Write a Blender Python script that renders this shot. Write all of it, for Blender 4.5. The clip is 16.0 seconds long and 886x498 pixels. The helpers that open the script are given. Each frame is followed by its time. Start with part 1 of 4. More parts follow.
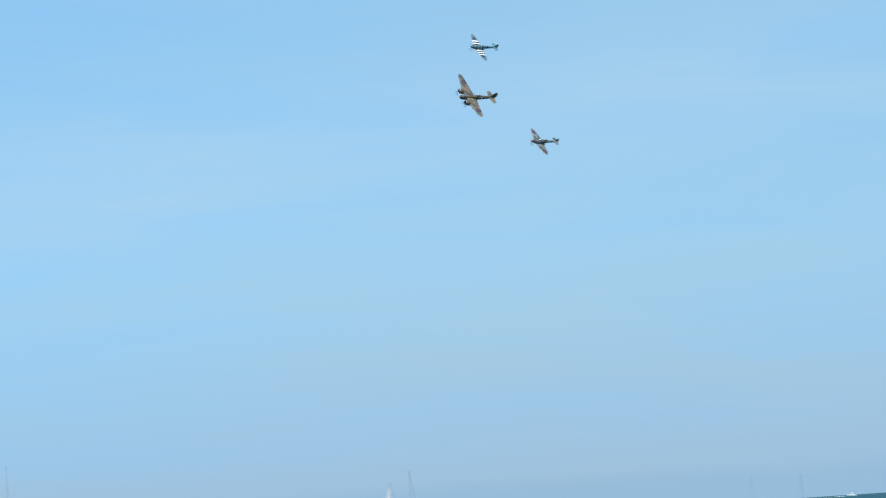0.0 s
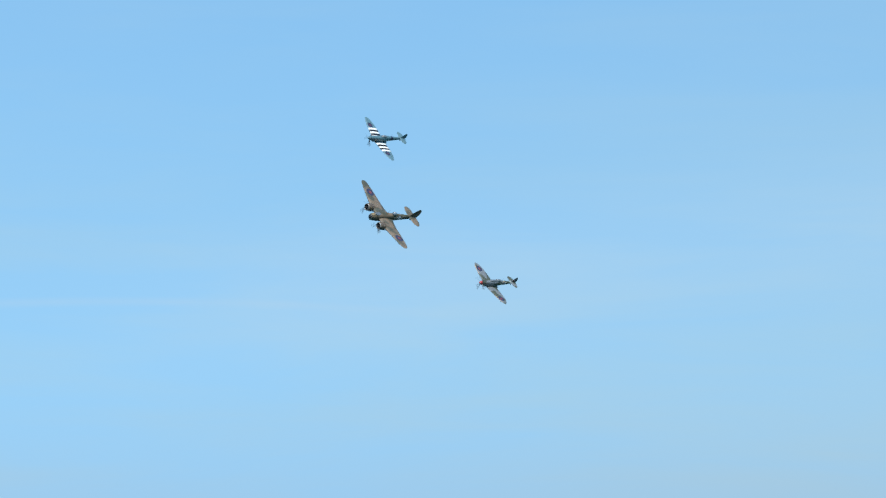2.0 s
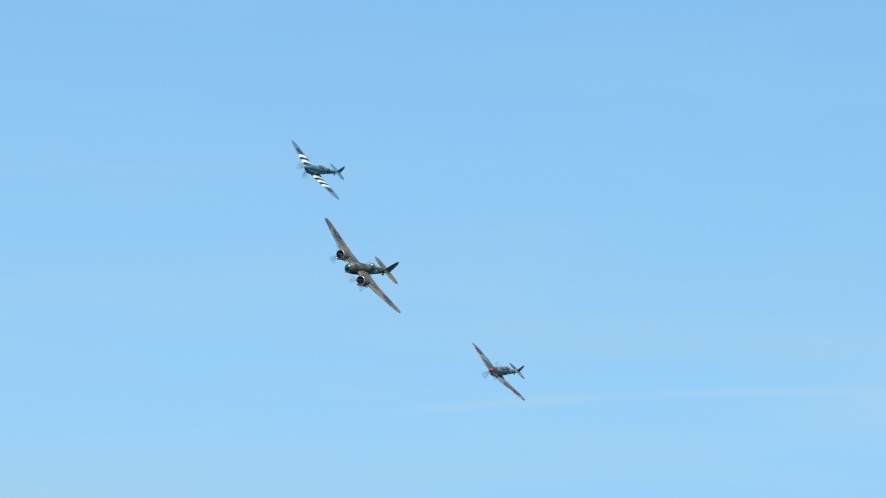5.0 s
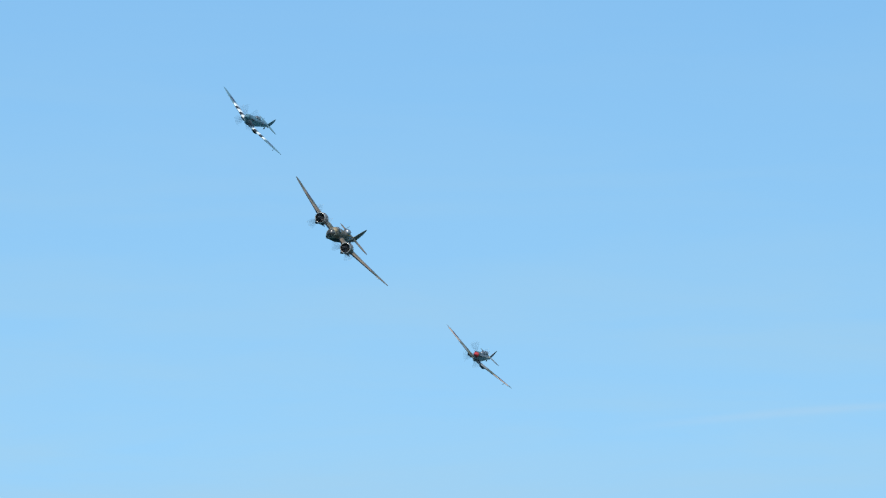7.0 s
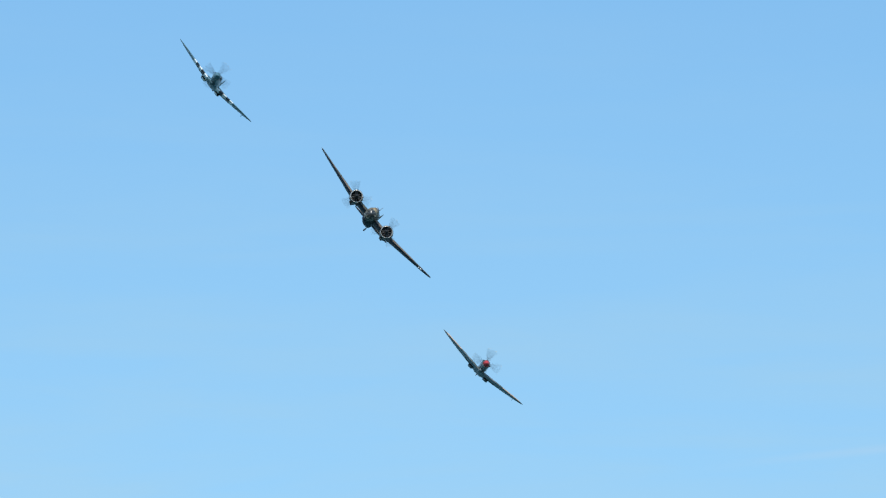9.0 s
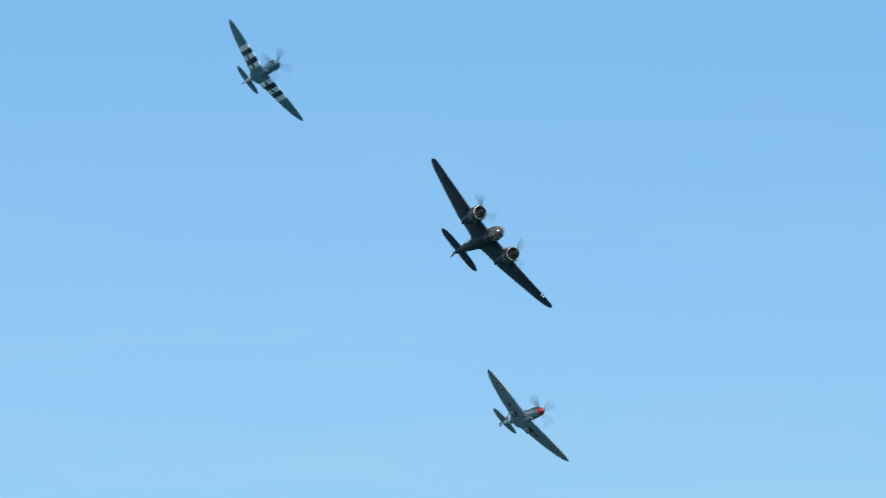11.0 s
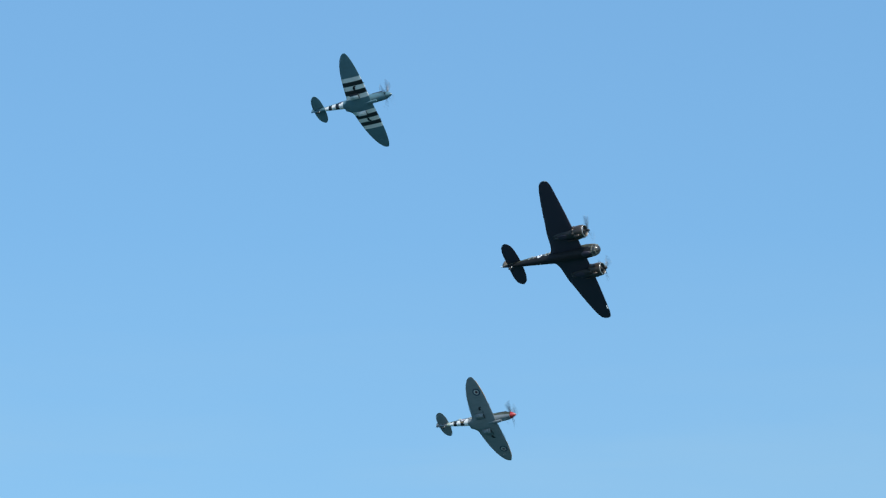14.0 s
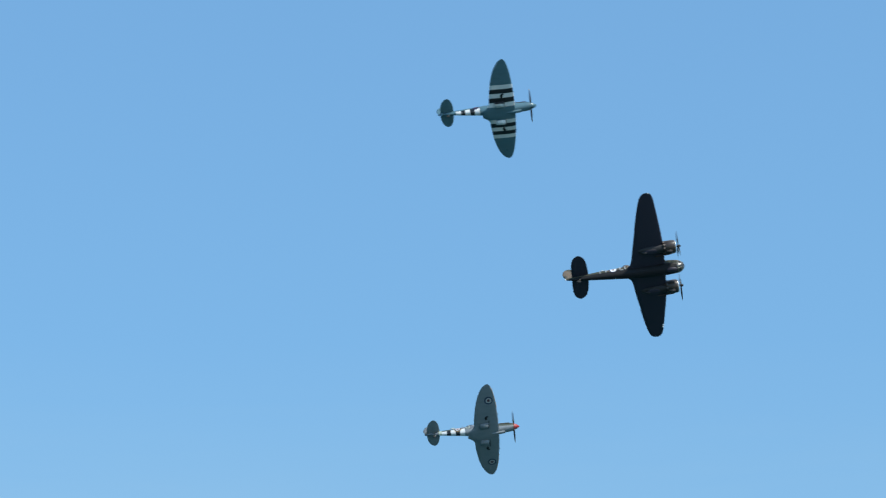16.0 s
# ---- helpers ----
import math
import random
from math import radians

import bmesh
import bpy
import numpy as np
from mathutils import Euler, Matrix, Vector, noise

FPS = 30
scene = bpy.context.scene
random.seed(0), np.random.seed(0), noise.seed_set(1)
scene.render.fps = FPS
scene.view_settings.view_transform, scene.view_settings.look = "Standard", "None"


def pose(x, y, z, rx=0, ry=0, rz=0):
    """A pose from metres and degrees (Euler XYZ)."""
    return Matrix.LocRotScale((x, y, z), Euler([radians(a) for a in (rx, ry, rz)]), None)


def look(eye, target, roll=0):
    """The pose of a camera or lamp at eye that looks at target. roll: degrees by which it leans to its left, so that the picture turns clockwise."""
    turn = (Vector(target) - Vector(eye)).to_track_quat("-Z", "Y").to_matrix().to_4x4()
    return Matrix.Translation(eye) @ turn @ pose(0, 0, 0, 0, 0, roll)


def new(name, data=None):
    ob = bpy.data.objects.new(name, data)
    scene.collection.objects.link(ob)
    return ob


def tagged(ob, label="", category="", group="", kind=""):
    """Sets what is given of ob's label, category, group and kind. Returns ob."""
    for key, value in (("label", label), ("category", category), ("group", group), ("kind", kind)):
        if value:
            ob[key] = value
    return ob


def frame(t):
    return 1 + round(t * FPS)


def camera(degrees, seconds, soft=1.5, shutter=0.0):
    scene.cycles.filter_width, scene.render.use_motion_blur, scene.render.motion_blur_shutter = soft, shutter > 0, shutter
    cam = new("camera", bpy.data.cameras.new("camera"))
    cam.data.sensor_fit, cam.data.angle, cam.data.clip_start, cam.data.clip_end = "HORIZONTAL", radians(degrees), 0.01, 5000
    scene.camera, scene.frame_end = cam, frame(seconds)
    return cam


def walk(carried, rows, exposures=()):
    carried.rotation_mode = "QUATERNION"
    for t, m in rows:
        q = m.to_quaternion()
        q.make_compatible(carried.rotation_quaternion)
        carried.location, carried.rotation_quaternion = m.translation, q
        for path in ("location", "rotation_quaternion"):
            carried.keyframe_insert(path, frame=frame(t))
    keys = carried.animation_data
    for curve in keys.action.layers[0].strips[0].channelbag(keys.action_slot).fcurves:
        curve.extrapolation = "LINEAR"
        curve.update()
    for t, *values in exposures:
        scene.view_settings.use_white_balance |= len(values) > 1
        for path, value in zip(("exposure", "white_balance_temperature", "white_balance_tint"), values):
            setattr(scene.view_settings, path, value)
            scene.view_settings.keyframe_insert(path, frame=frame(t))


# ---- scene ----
cam = camera(16.231, 16.0, 1.2, 0.27)
EYE = (0.0, 0.0, 4.0)
CLOUD = (1.94, 2.79, 3.22, 1)
HAZE = (1.42, 2.24, 3.12, 1)
SKY_TINT_LOW, SKY_TINT_HIGH = (0.756, 1.012, 0.950, 1), (0.742, 0.990, 0.975, 1)
EXPOSURES = [(0.0, 0.59), (7.0, 0.6), (12.0, 0.595), (14.5, 0.56), (16.0, 0.565)]
TRAIL_PLANE = (0.00613, -0.11244, 0.99364)
TRAIL_ALONG = (0.97136, 0.23669, 0.02079)
VEIL_PLANE = (-0.09290, -0.12793, 0.98742)
VEIL_CENTRE = (0.01251, 0.99155, 0.12914)
TRAIL_CENTRE = (-0.23399, 0.96592, 0.11065)
# seconds and turn of the camera, which stands on the shore and follows the aircraft
PATH = [
    (0.0, 94.973, 3.786, 1.016),
    (0.5, 95.324, 2.459, 3.418),
    (1.0, 96.126, 1.700, 4.386),
    (1.5, 96.926, 0.943, 5.255),
    (2.0, 97.307, 0.628, 6.484),
    (2.5, 97.572, 0.314, 8.027),
    (3.0, 97.948, -0.000, 9.652),
    (3.5, 98.299, -0.000, 11.350),
    (4.0, 98.631, -0.000, 13.515),
    (4.5, 98.879, -0.000, 16.088),
    (4.7, 98.958, -0.000, 17.120),
    (5.2, 99.078, -0.000, 18.939),
    (5.7, 99.135, -0.000, 20.511),
    (6.2, 99.165, -0.000, 21.807),
    (6.8, 99.193, -0.000, 23.079),
    (7.0, 99.255, -0.000, 23.554),
    (7.5, 99.346, -0.000, 24.546),
    (8.0, 99.432, -0.000, 25.586),
    (8.5, 99.601, -0.000, 25.728),
    (8.7, 99.722, -0.000, 25.443),
    (9.2, 100.112, -0.000, 25.383),
    (9.7, 100.636, -0.000, 24.815),
    (10.2, 101.214, -0.000, 24.028),
    (10.8, 101.891, -0.000, 22.765),
    (11.0, 102.091, -0.000, 22.426),
    (11.5, 102.582, -0.000, 21.205),
    (12.0, 103.232, -0.000, 18.403),
    (12.5, 103.901, -0.000, 15.630),
    (13.0, 104.423, -0.000, 12.424),
    (13.5, 104.976, -0.000, 8.443),
    (14.0, 105.432, -0.000, 3.628),
    (14.5, 105.903, -0.000, -1.039),
    (15.0, 106.407, -0.000, -5.558),
    (15.5, 106.902, -0.000, -10.504),
    (16.0, 107.420, -0.000, -14.694),
]
walk(cam, [(r[0], pose(*EYE, *r[1:])) for r in PATH], EXPOSURES)

SUN_ELEVATION, SUN_AZIMUTH = 52.0, 150.0      # degrees; azimuth clockwise from +y

world = bpy.data.worlds.new("sky")
scene.world = world
world.use_nodes = True
wt = world.node_tree
wt.nodes.clear()


def wnode(kind, **values):
    n = wt.nodes.new(kind)
    for k, v in values.items():
        n.inputs[k.replace("_", " ")].default_value = v
    return n


w_out = wt.nodes.new("ShaderNodeOutputWorld")
w_back = wnode("ShaderNodeBackground", Strength=0.15)
w_sky = wt.nodes.new("ShaderNodeTexSky")
# the haze spreads the look of the sky a little above the horizon down to it
w_lift = wt.nodes.new("ShaderNodeVectorMath")
w_lift.operation = "MULTIPLY_ADD"
w_lift.inputs[1].default_value, w_lift.inputs[2].default_value = (1.0, 1.0, 0.46), (0.0, 0.0, 0.259)
w_sky.sky_type = "NISHITA"
w_sky.sun_disc = False
w_sky.sun_elevation = radians(SUN_ELEVATION)
w_sky.sun_rotation = radians(SUN_AZIMUTH)
w_sky.altitude = 0.0
w_sky.air_density, w_sky.dust_density, w_sky.ozone_density = 1.0, 0.6, 3.0
# thin high haze and streaks of cirrus low in the sky
w_co = wt.nodes.new("ShaderNodeTexCoord")
w_map = wt.nodes.new("ShaderNodeMapping")
w_map.inputs["Scale"].default_value = (5.0, 5.0, 38.0)
w_map.inputs["Rotation"].default_value = (radians(4), 0, 0)
w_noise = wnode("ShaderNodeTexNoise", Scale=1.3, Detail=5.0, Roughness=0.55, Distortion=0.35)
w_ramp = wt.nodes.new("ShaderNodeValToRGB")
w_ramp.color_ramp.elements[0].position, w_ramp.color_ramp.elements[1].position = 0.38, 0.75
w_sep = wt.nodes.new("ShaderNodeSeparateXYZ")
w_low = wt.nodes.new("ShaderNodeMapRange")
w_low.inputs["From Min"].default_value, w_low.inputs["From Max"].default_value = 0.0, 0.27
w_low.inputs["To Min"].default_value, w_low.inputs["To Max"].default_value = 0.485, 0.0
w_mul = wt.nodes.new("ShaderNodeMath")
w_mul.operation = "MULTIPLY"
w_mix = wt.nodes.new("ShaderNodeMix")
w_mix.data_type = "RGBA"
w_mix.inputs["B"].default_value = CLOUD
w_add = wt.nodes.new("ShaderNodeMath")
w_add.operation = "MULTIPLY_ADD"
w_add.inputs[1].default_value = 1.0
# the veil is thicker towards the east
w_east = wt.nodes.new("ShaderNodeMapRange")
w_east.interpolation_type = "SMOOTHSTEP"
w_east.inputs["From Min"].default_value, w_east.inputs["From Max"].default_value = -0.16, 0.06
w_east.inputs["To Min"].default_value, w_east.inputs["To Max"].default_value = 0.72, 1.08
w_tint = wt.nodes.new("ShaderNodeMix")
w_tint.data_type, w_tint.blend_type = "RGBA", "MULTIPLY"
w_tint.inputs["Factor"].default_value = 1.0
w_up = wt.nodes.new("ShaderNodeMapRange")
w_up.inputs["From Min"].default_value, w_up.inputs["From Max"].default_value = 0.15, 0.36
w_hue = wt.nodes.new("ShaderNodeMix")
w_hue.data_type = "RGBA"
w_hue.inputs["A"].default_value, w_hue.inputs["B"].default_value = SKY_TINT_LOW, SKY_TINT_HIGH
# one thin bowed condensation trail low over the sea
w_dot = wt.nodes.new("ShaderNodeVectorMath")
w_dot.operation = "DOT_PRODUCT"
w_dot.inputs[1].default_value = TRAIL_PLANE
w_len = wt.nodes.new("ShaderNodeVectorMath")
w_len.operation = "DOT_PRODUCT"
w_len.inputs[1].default_value = TRAIL_ALONG
w_sq, w_bow = wt.nodes.new("ShaderNodeMath"), wt.nodes.new("ShaderNodeMath")
w_sq.operation, w_bow.operation = "MULTIPLY", "MULTIPLY_ADD"
w_bow.inputs[1].default_value = 0.364
w_abs = wt.nodes.new("ShaderNodeMath")
w_abs.operation = "ABSOLUTE"
w_trail = wt.nodes.new("ShaderNodeMapRange")
w_trail.interpolation_type = "SMOOTHSTEP"
w_trail.inputs["From Min"].default_value, w_trail.inputs["From Max"].default_value = 0.0, 0.0022
w_trail.inputs["To Min"].default_value, w_trail.inputs["To Max"].default_value = 1.0, 0.0
w_along = wt.nodes.new("ShaderNodeVectorMath")
w_along.operation = "DOT_PRODUCT"
w_along.inputs[1].default_value = TRAIL_CENTRE
w_end = wt.nodes.new("ShaderNodeMapRange")
w_end.interpolation_type = "SMOOTHSTEP"
w_end.inputs["From Min"].default_value, w_end.inputs["From Max"].default_value = 0.9912, 0.9990
w_tn = wnode("ShaderNodeTexNoise", Scale=26.0, Detail=3.0)
w_t1, w_t2, w_t3 = [wt.nodes.new("ShaderNodeMath") for _ in range(3)]
for n in (w_t1, w_t2, w_t3):
    n.operation = "MULTIPLY"
w_t3.inputs[1].default_value = 0.34
w_tmix = wt.nodes.new("ShaderNodeMix")
w_tmix.data_type = "RGBA"
w_tmix.inputs["B"].default_value = (2.35, 2.95, 3.45, 1)
# the sea haze close above the horizon
w_hz = wt.nodes.new("ShaderNodeMapRange")
w_hz.interpolation_type = "SMOOTHSTEP"
w_hz.inputs["From Min"].default_value, w_hz.inputs["From Max"].default_value = -0.02, 0.10
w_hz.inputs["To Min"].default_value, w_hz.inputs["To Max"].default_value = 0.95, 0.0
w_hmix = wt.nodes.new("ShaderNodeMix")
w_hmix.data_type = "RGBA"
w_hmix.inputs["B"].default_value = HAZE
wl = wt.links.new
wl(w_sep.outputs["Z"], w_hz.inputs["Value"])
wl(w_hz.outputs[0], w_hmix.inputs["Factor"])
wl(w_mix.outputs["Result"], w_hmix.inputs["A"])
wl(w_co.outputs["Generated"], w_dot.inputs[0])
wl(w_co.outputs["Generated"], w_len.inputs[0])
wl(w_len.outputs["Value"], w_sq.inputs[0])
wl(w_len.outputs["Value"], w_sq.inputs[1])
wl(w_sq.outputs[0], w_bow.inputs[0])
wl(w_dot.outputs["Value"], w_bow.inputs[2])
wl(w_bow.outputs[0], w_abs.inputs[0])
wl(w_abs.outputs[0], w_trail.inputs["Value"])
wl(w_co.outputs["Generated"], w_along.inputs[0])
wl(w_along.outputs["Value"], w_end.inputs["Value"])
wl(w_co.outputs["Generated"], w_tn.inputs["Vector"])
wl(w_trail.outputs[0], w_t1.inputs[0])
wl(w_end.outputs[0], w_t1.inputs[1])
wl(w_t1.outputs[0], w_t2.inputs[0])
wl(w_tn.outputs["Fac"], w_t2.inputs[1])
wl(w_t2.outputs[0], w_t3.inputs[0])
wl(w_t3.outputs[0], w_tmix.inputs["Factor"])
# blue murk on the horizon with the dull tops of a distant bank of cloud along it
w_bn = wnode("ShaderNodeTexNoise", Scale=16.0, Detail=4.0)
w_bv = wt.nodes.new("ShaderNodeMath")
w_bv.operation = "MULTIPLY_ADD"
w_bv.inputs[1].default_value = -0.008
wl(w_co.outputs["Generated"], w_bn.inputs["Vector"])
wl(w_bn.outputs["Fac"], w_bv.inputs[0])
wl(w_sep.outputs["Z"], w_bv.inputs[2])
w_last = w_hmix.outputs["Result"]
for low, high, most, colour in ((0.008, 0.022, 0.26, (1.62, 2.34, 3.08, 1)), (0.002, 0.0085, 0.55, (1.22, 2.14, 3.03, 1))):
    w_edge, w_over = wt.nodes.new("ShaderNodeMapRange"), wt.nodes.new("ShaderNodeMix")
    w_edge.interpolation_type = "SMOOTHSTEP"
    w_edge.inputs["From Min"].default_value, w_edge.inputs["From Max"].default_value = low, high
    w_edge.inputs["To Min"].default_value, w_edge.inputs["To Max"].default_value = most, 0.0
    w_over.data_type = "RGBA"
    w_over.inputs["B"].default_value = colour
    wl(w_bv.outputs[0], w_edge.inputs["Value"])
    wl(w_edge.outputs[0], w_over.inputs["Factor"])
    wl(w_last, w_over.inputs["A"])
    w_last = w_over.outputs["Result"]
# a broad slanting veil of cirrus
w_vd, w_vc = [wt.nodes.new("ShaderNodeVectorMath") for _ in range(2)]
w_va, w_v1, w_v2, w_v3 = [wt.nodes.new("ShaderNodeMath") for _ in range(4)]
w_vw, w_ve, w_vmix = wt.nodes.new("ShaderNodeMapRange"), wt.nodes.new("ShaderNodeMapRange"), wt.nodes.new("ShaderNodeMix")
w_vd.operation = w_vc.operation = "DOT_PRODUCT"
w_vd.inputs[1].default_value, w_vc.inputs[1].default_value = VEIL_PLANE, VEIL_CENTRE
w_va.operation = "ABSOLUTE"
w_v1.operation = w_v2.operation = w_v3.operation = "MULTIPLY"
w_v3.inputs[1].default_value = 0.26
w_vw.interpolation_type = w_ve.interpolation_type = "SMOOTHSTEP"
w_vw.inputs["From Min"].default_value, w_vw.inputs["From Max"].default_value = 0.002, 0.036
w_vw.inputs["To Min"].default_value, w_vw.inputs["To Max"].default_value = 1.0, 0.0
w_ve.inputs["From Min"].default_value, w_ve.inputs["From Max"].default_value = 0.962, 0.990
w_vmix.data_type = "RGBA"
w_vmix.inputs["B"].default_value = (2.6, 3.3, 3.9, 1)
wl(w_co.outputs["Generated"], w_vd.inputs[0])
wl(w_co.outputs["Generated"], w_vc.inputs[0])
wl(w_vd.outputs["Value"], w_va.inputs[0])
wl(w_va.outputs[0], w_vw.inputs["Value"])
wl(w_vc.outputs["Value"], w_ve.inputs["Value"])
wl(w_vw.outputs[0], w_v1.inputs[0])
wl(w_ve.outputs[0], w_v1.inputs[1])
wl(w_v1.outputs[0], w_v2.inputs[0])
wl(w_noise.outputs["Fac"], w_v2.inputs[1])
wl(w_v2.outputs[0], w_v3.inputs[0])
wl(w_v3.outputs[0], w_vmix.inputs["Factor"])
wl(w_last, w_vmix.inputs["A"])
wl(w_vmix.outputs["Result"], w_tmix.inputs["A"])
wl(w_co.outputs["Generated"], w_lift.inputs[0])
wl(w_lift.outputs[0], w_sky.inputs["Vector"])
wl(w_co.outputs["Generated"], w_map.inputs["Vector"])
wl(w_map.outputs["Vector"], w_noise.inputs["Vector"])
wl(w_noise.outputs["Fac"], w_ramp.inputs["Fac"])
wl(w_co.outputs["Generated"], w_sep.inputs["Vector"])
wl(w_sep.outputs["Z"], w_low.inputs["Value"])
wl(w_sep.outputs["X"], w_east.inputs["Value"])
wl(w_east.outputs[0], w_add.inputs[2])
wl(w_ramp.outputs["Color"], w_add.inputs[0])
wl(w_add.outputs["Value"], w_mul.inputs[0])
wl(w_low.outputs["Result"], w_mul.inputs[1])
wl(w_sep.outputs["Z"], w_up.inputs["Value"])
wl(w_up.outputs[0], w_hue.inputs["Factor"])
wl(w_hue.outputs["Result"], w_tint.inputs["B"])
wl(w_sky.outputs["Color"], w_tint.inputs["A"])
wl(w_tint.outputs["Result"], w_mix.inputs["A"])
wl(w_mul.outputs["Value"], w_mix.inputs["Factor"])
wl(w_tmix.outputs["Result"], w_back.inputs["Color"])
wl(w_back.outputs["Background"], w_out.inputs["Surface"])

sun = new("sun", bpy.data.lights.new("sun", "SUN"))
sun.data.energy, sun.data.angle, sun.data.color = 2.7, radians(0.5), (1.0, 0.95, 0.87)
a, e = radians(SUN_AZIMUTH), radians(SUN_ELEVATION)
sun.matrix_world = look((0, 0, 0), (-math.sin(a) * math.cos(e), -math.cos(a) * math.cos(e), -math.sin(e)))


# ---- materials ----
class Paint:
    """A painted surface: layers of colour by place on the thing, then dirt, grain and fine relief."""

    def __init__(self, name, base, rough=0.5, metal=0.0, spec=0.5):
        self.mat = bpy.data.materials.new(name)
        self.mat.use_nodes = True
        self.t = self.mat.node_tree
        self.bsdf = self.t.nodes["Principled BSDF"]
        self.bsdf.inputs["Roughness"].default_value = rough
        self.bsdf.inputs["Metallic"].default_value = metal
        self.bsdf.inputs["Specular IOR Level"].default_value = spec
        co = self.t.nodes.new("ShaderNodeTexCoord")
        self.co = co.outputs["Object"]
        sep = self.t.nodes.new("ShaderNodeSeparateXYZ")
        self.link(self.co, sep.inputs[0])
        self.x, self.y, self.z = sep.outputs
        self.ay = self.math("ABSOLUTE", self.y)
        rgb = self.t.nodes.new("ShaderNodeRGB")
        rgb.outputs[0].default_value = (*base, 1)
        self.colour = rgb.outputs[0]

    def link(self, a, b):
        self.t.links.new(a, b)

    def math(self, op, a, b=None):
        n = self.t.nodes.new("ShaderNodeMath")
        n.operation = op
        for i, v in enumerate((a, b)):
            if v is None:
                continue
            if isinstance(v, (int, float)):
                n.inputs[i].default_value = v
            else:
                self.link(v, n.inputs[i])
        return n.outputs[0]

    def mix(self, mask, colour):
        n = self.t.nodes.new("ShaderNodeMix")
        n.data_type = "RGBA"
        if isinstance(mask, (int, float)):
            n.inputs["Factor"].default_value = mask
        else:
            self.link(mask, n.inputs["Factor"])
        self.link(self.colour, n.inputs["A"])
        n.inputs["B"].default_value = (*colour, 1)
        self.colour = n.outputs["Result"]
        return self

    def between(self, v, lo, hi):
        return self.math("MULTIPLY", self.math("GREATER_THAN", v, lo), self.math("LESS_THAN", v, hi))

    def bands(self, v, edges, colours, limit=None):
        for lo, hi, c in zip(edges, edges[1:], colours):
            m = self.between(v, lo, hi)
            self.mix(m if limit is None else self.math("MULTIPLY", m, limit), c)
        return self

    def disc(self, u, v, cu, cv, r):
        du, dv = self.math("SUBTRACT", u, cu), self.math("SUBTRACT", v, cv)
        d = self.math("SQRT", self.math("ADD", self.math("MULTIPLY", du, du), self.math("MULTIPLY", dv, dv)))
        return self.math("LESS_THAN", d, r)

    def roundel(self, u, v, cu, cv, rings):
        for r, c in rings:
            self.mix(self.disc(u, v, cu, cv, r), c)
        return self

    def noise(self, scale, detail=3.0, stretch=(1, 1, 1)):
        m = self.t.nodes.new("ShaderNodeMapping")
        m.inputs["Scale"].default_value = stretch
        self.link(self.co, m.inputs["Vector"])
        n = self.t.nodes.new("ShaderNodeTexNoise")
        n.inputs["Scale"].default_value, n.inputs["Detail"].default_value = scale, detail
        self.link(m.outputs[0], n.inputs["Vector"])
        return n.outputs["Fac"]

    def camouflage(self, colour, scale, at=0.5, soft=0.02, stretch=(1, 1, 1)):
        r = self.t.nodes.new("ShaderNodeMapRange")
        r.inputs["From Min"].default_value, r.inputs["From Max"].default_value = at - soft, at + soft
        self.link(self.noise(scale, 1.0, stretch), r.inputs["Value"])
        return self.mix(r.outputs[0], colour)

    def done(self, dirt=0.35, bump=0.02, stretch=(0.35, 1.5, 1.5), grime=(0.03, 0.025, 0.02)):
        # streaks along the airflow, then fine speckle
        r = self.t.nodes.new("ShaderNodeMapRange")
        r.inputs["From Min"].default_value, r.inputs["From Max"].default_value = 0.45, 0.85
        r.inputs["To Max"].default_value = dirt
        self.link(self.noise(2.2, 6.0, stretch), r.inputs["Value"])
        self.mix(r.outputs[0], grime)
        g = self.noise(14.0, 4.0)
        r2 = self.t.nodes.new("ShaderNodeMapRange")
        r2.inputs["To Min"].default_value, r2.inputs["To Max"].default_value = 0.82, 1.15
        self.link(g, r2.inputs["Value"])
        n = self.t.nodes.new("ShaderNodeVectorMath")
        n.operation = "SCALE"
        self.link(self.colour, n.inputs[0])
        self.link(r2.outputs[0], n.inputs["Scale"])
        self.link(n.outputs[0], self.bsdf.inputs["Base Color"])
        b = self.t.nodes.new("ShaderNodeBump")
        b.inputs["Strength"].default_value, b.inputs["Distance"].default_value = 0.25, bump
        self.link(g, b.inputs["Height"])
        self.link(b.outputs[0], self.bsdf.inputs["Normal"])
        return self.mat


WHITE, BLACK = (0.75, 0.75, 0.72), (0.012, 0.012, 0.013)
RED, BLUE, YELLOW = (0.18, 0.042, 0.042), (0.024, 0.026, 0.06), (0.55, 0.33, 0.03)
EARTH, GREEN = (0.168, 0.122, 0.080), (0.066, 0.066, 0.044)
PRU = (0.085, 0.17, 0.20)
SEA_GREY, OCEAN_GREY, DARK_GREEN = (0.20, 0.225, 0.235), (0.15, 0.165, 0.175), (0.062, 0.07, 0.045)
STRIPES = [WHITE, BLACK, WHITE, BLACK, WHITE]
WING_EDGES = [0.72, 1.18, 1.66, 2.11, 2.56, 3.00]
BODY_EDGES = [-4.72, -4.22, -3.83, -3.35, -2.92, -2.42]


def bomber_top():
    p = Paint("bomber_upper_camouflage", EARTH, 0.55)
    p.camouflage(GREEN, 0.42, 0.51, 0.06)
    p.roundel(p.x, p.ay, -0.15, 5.8, [(0.86, BLUE), (0.35, RED)])
    return p.done(0.35)


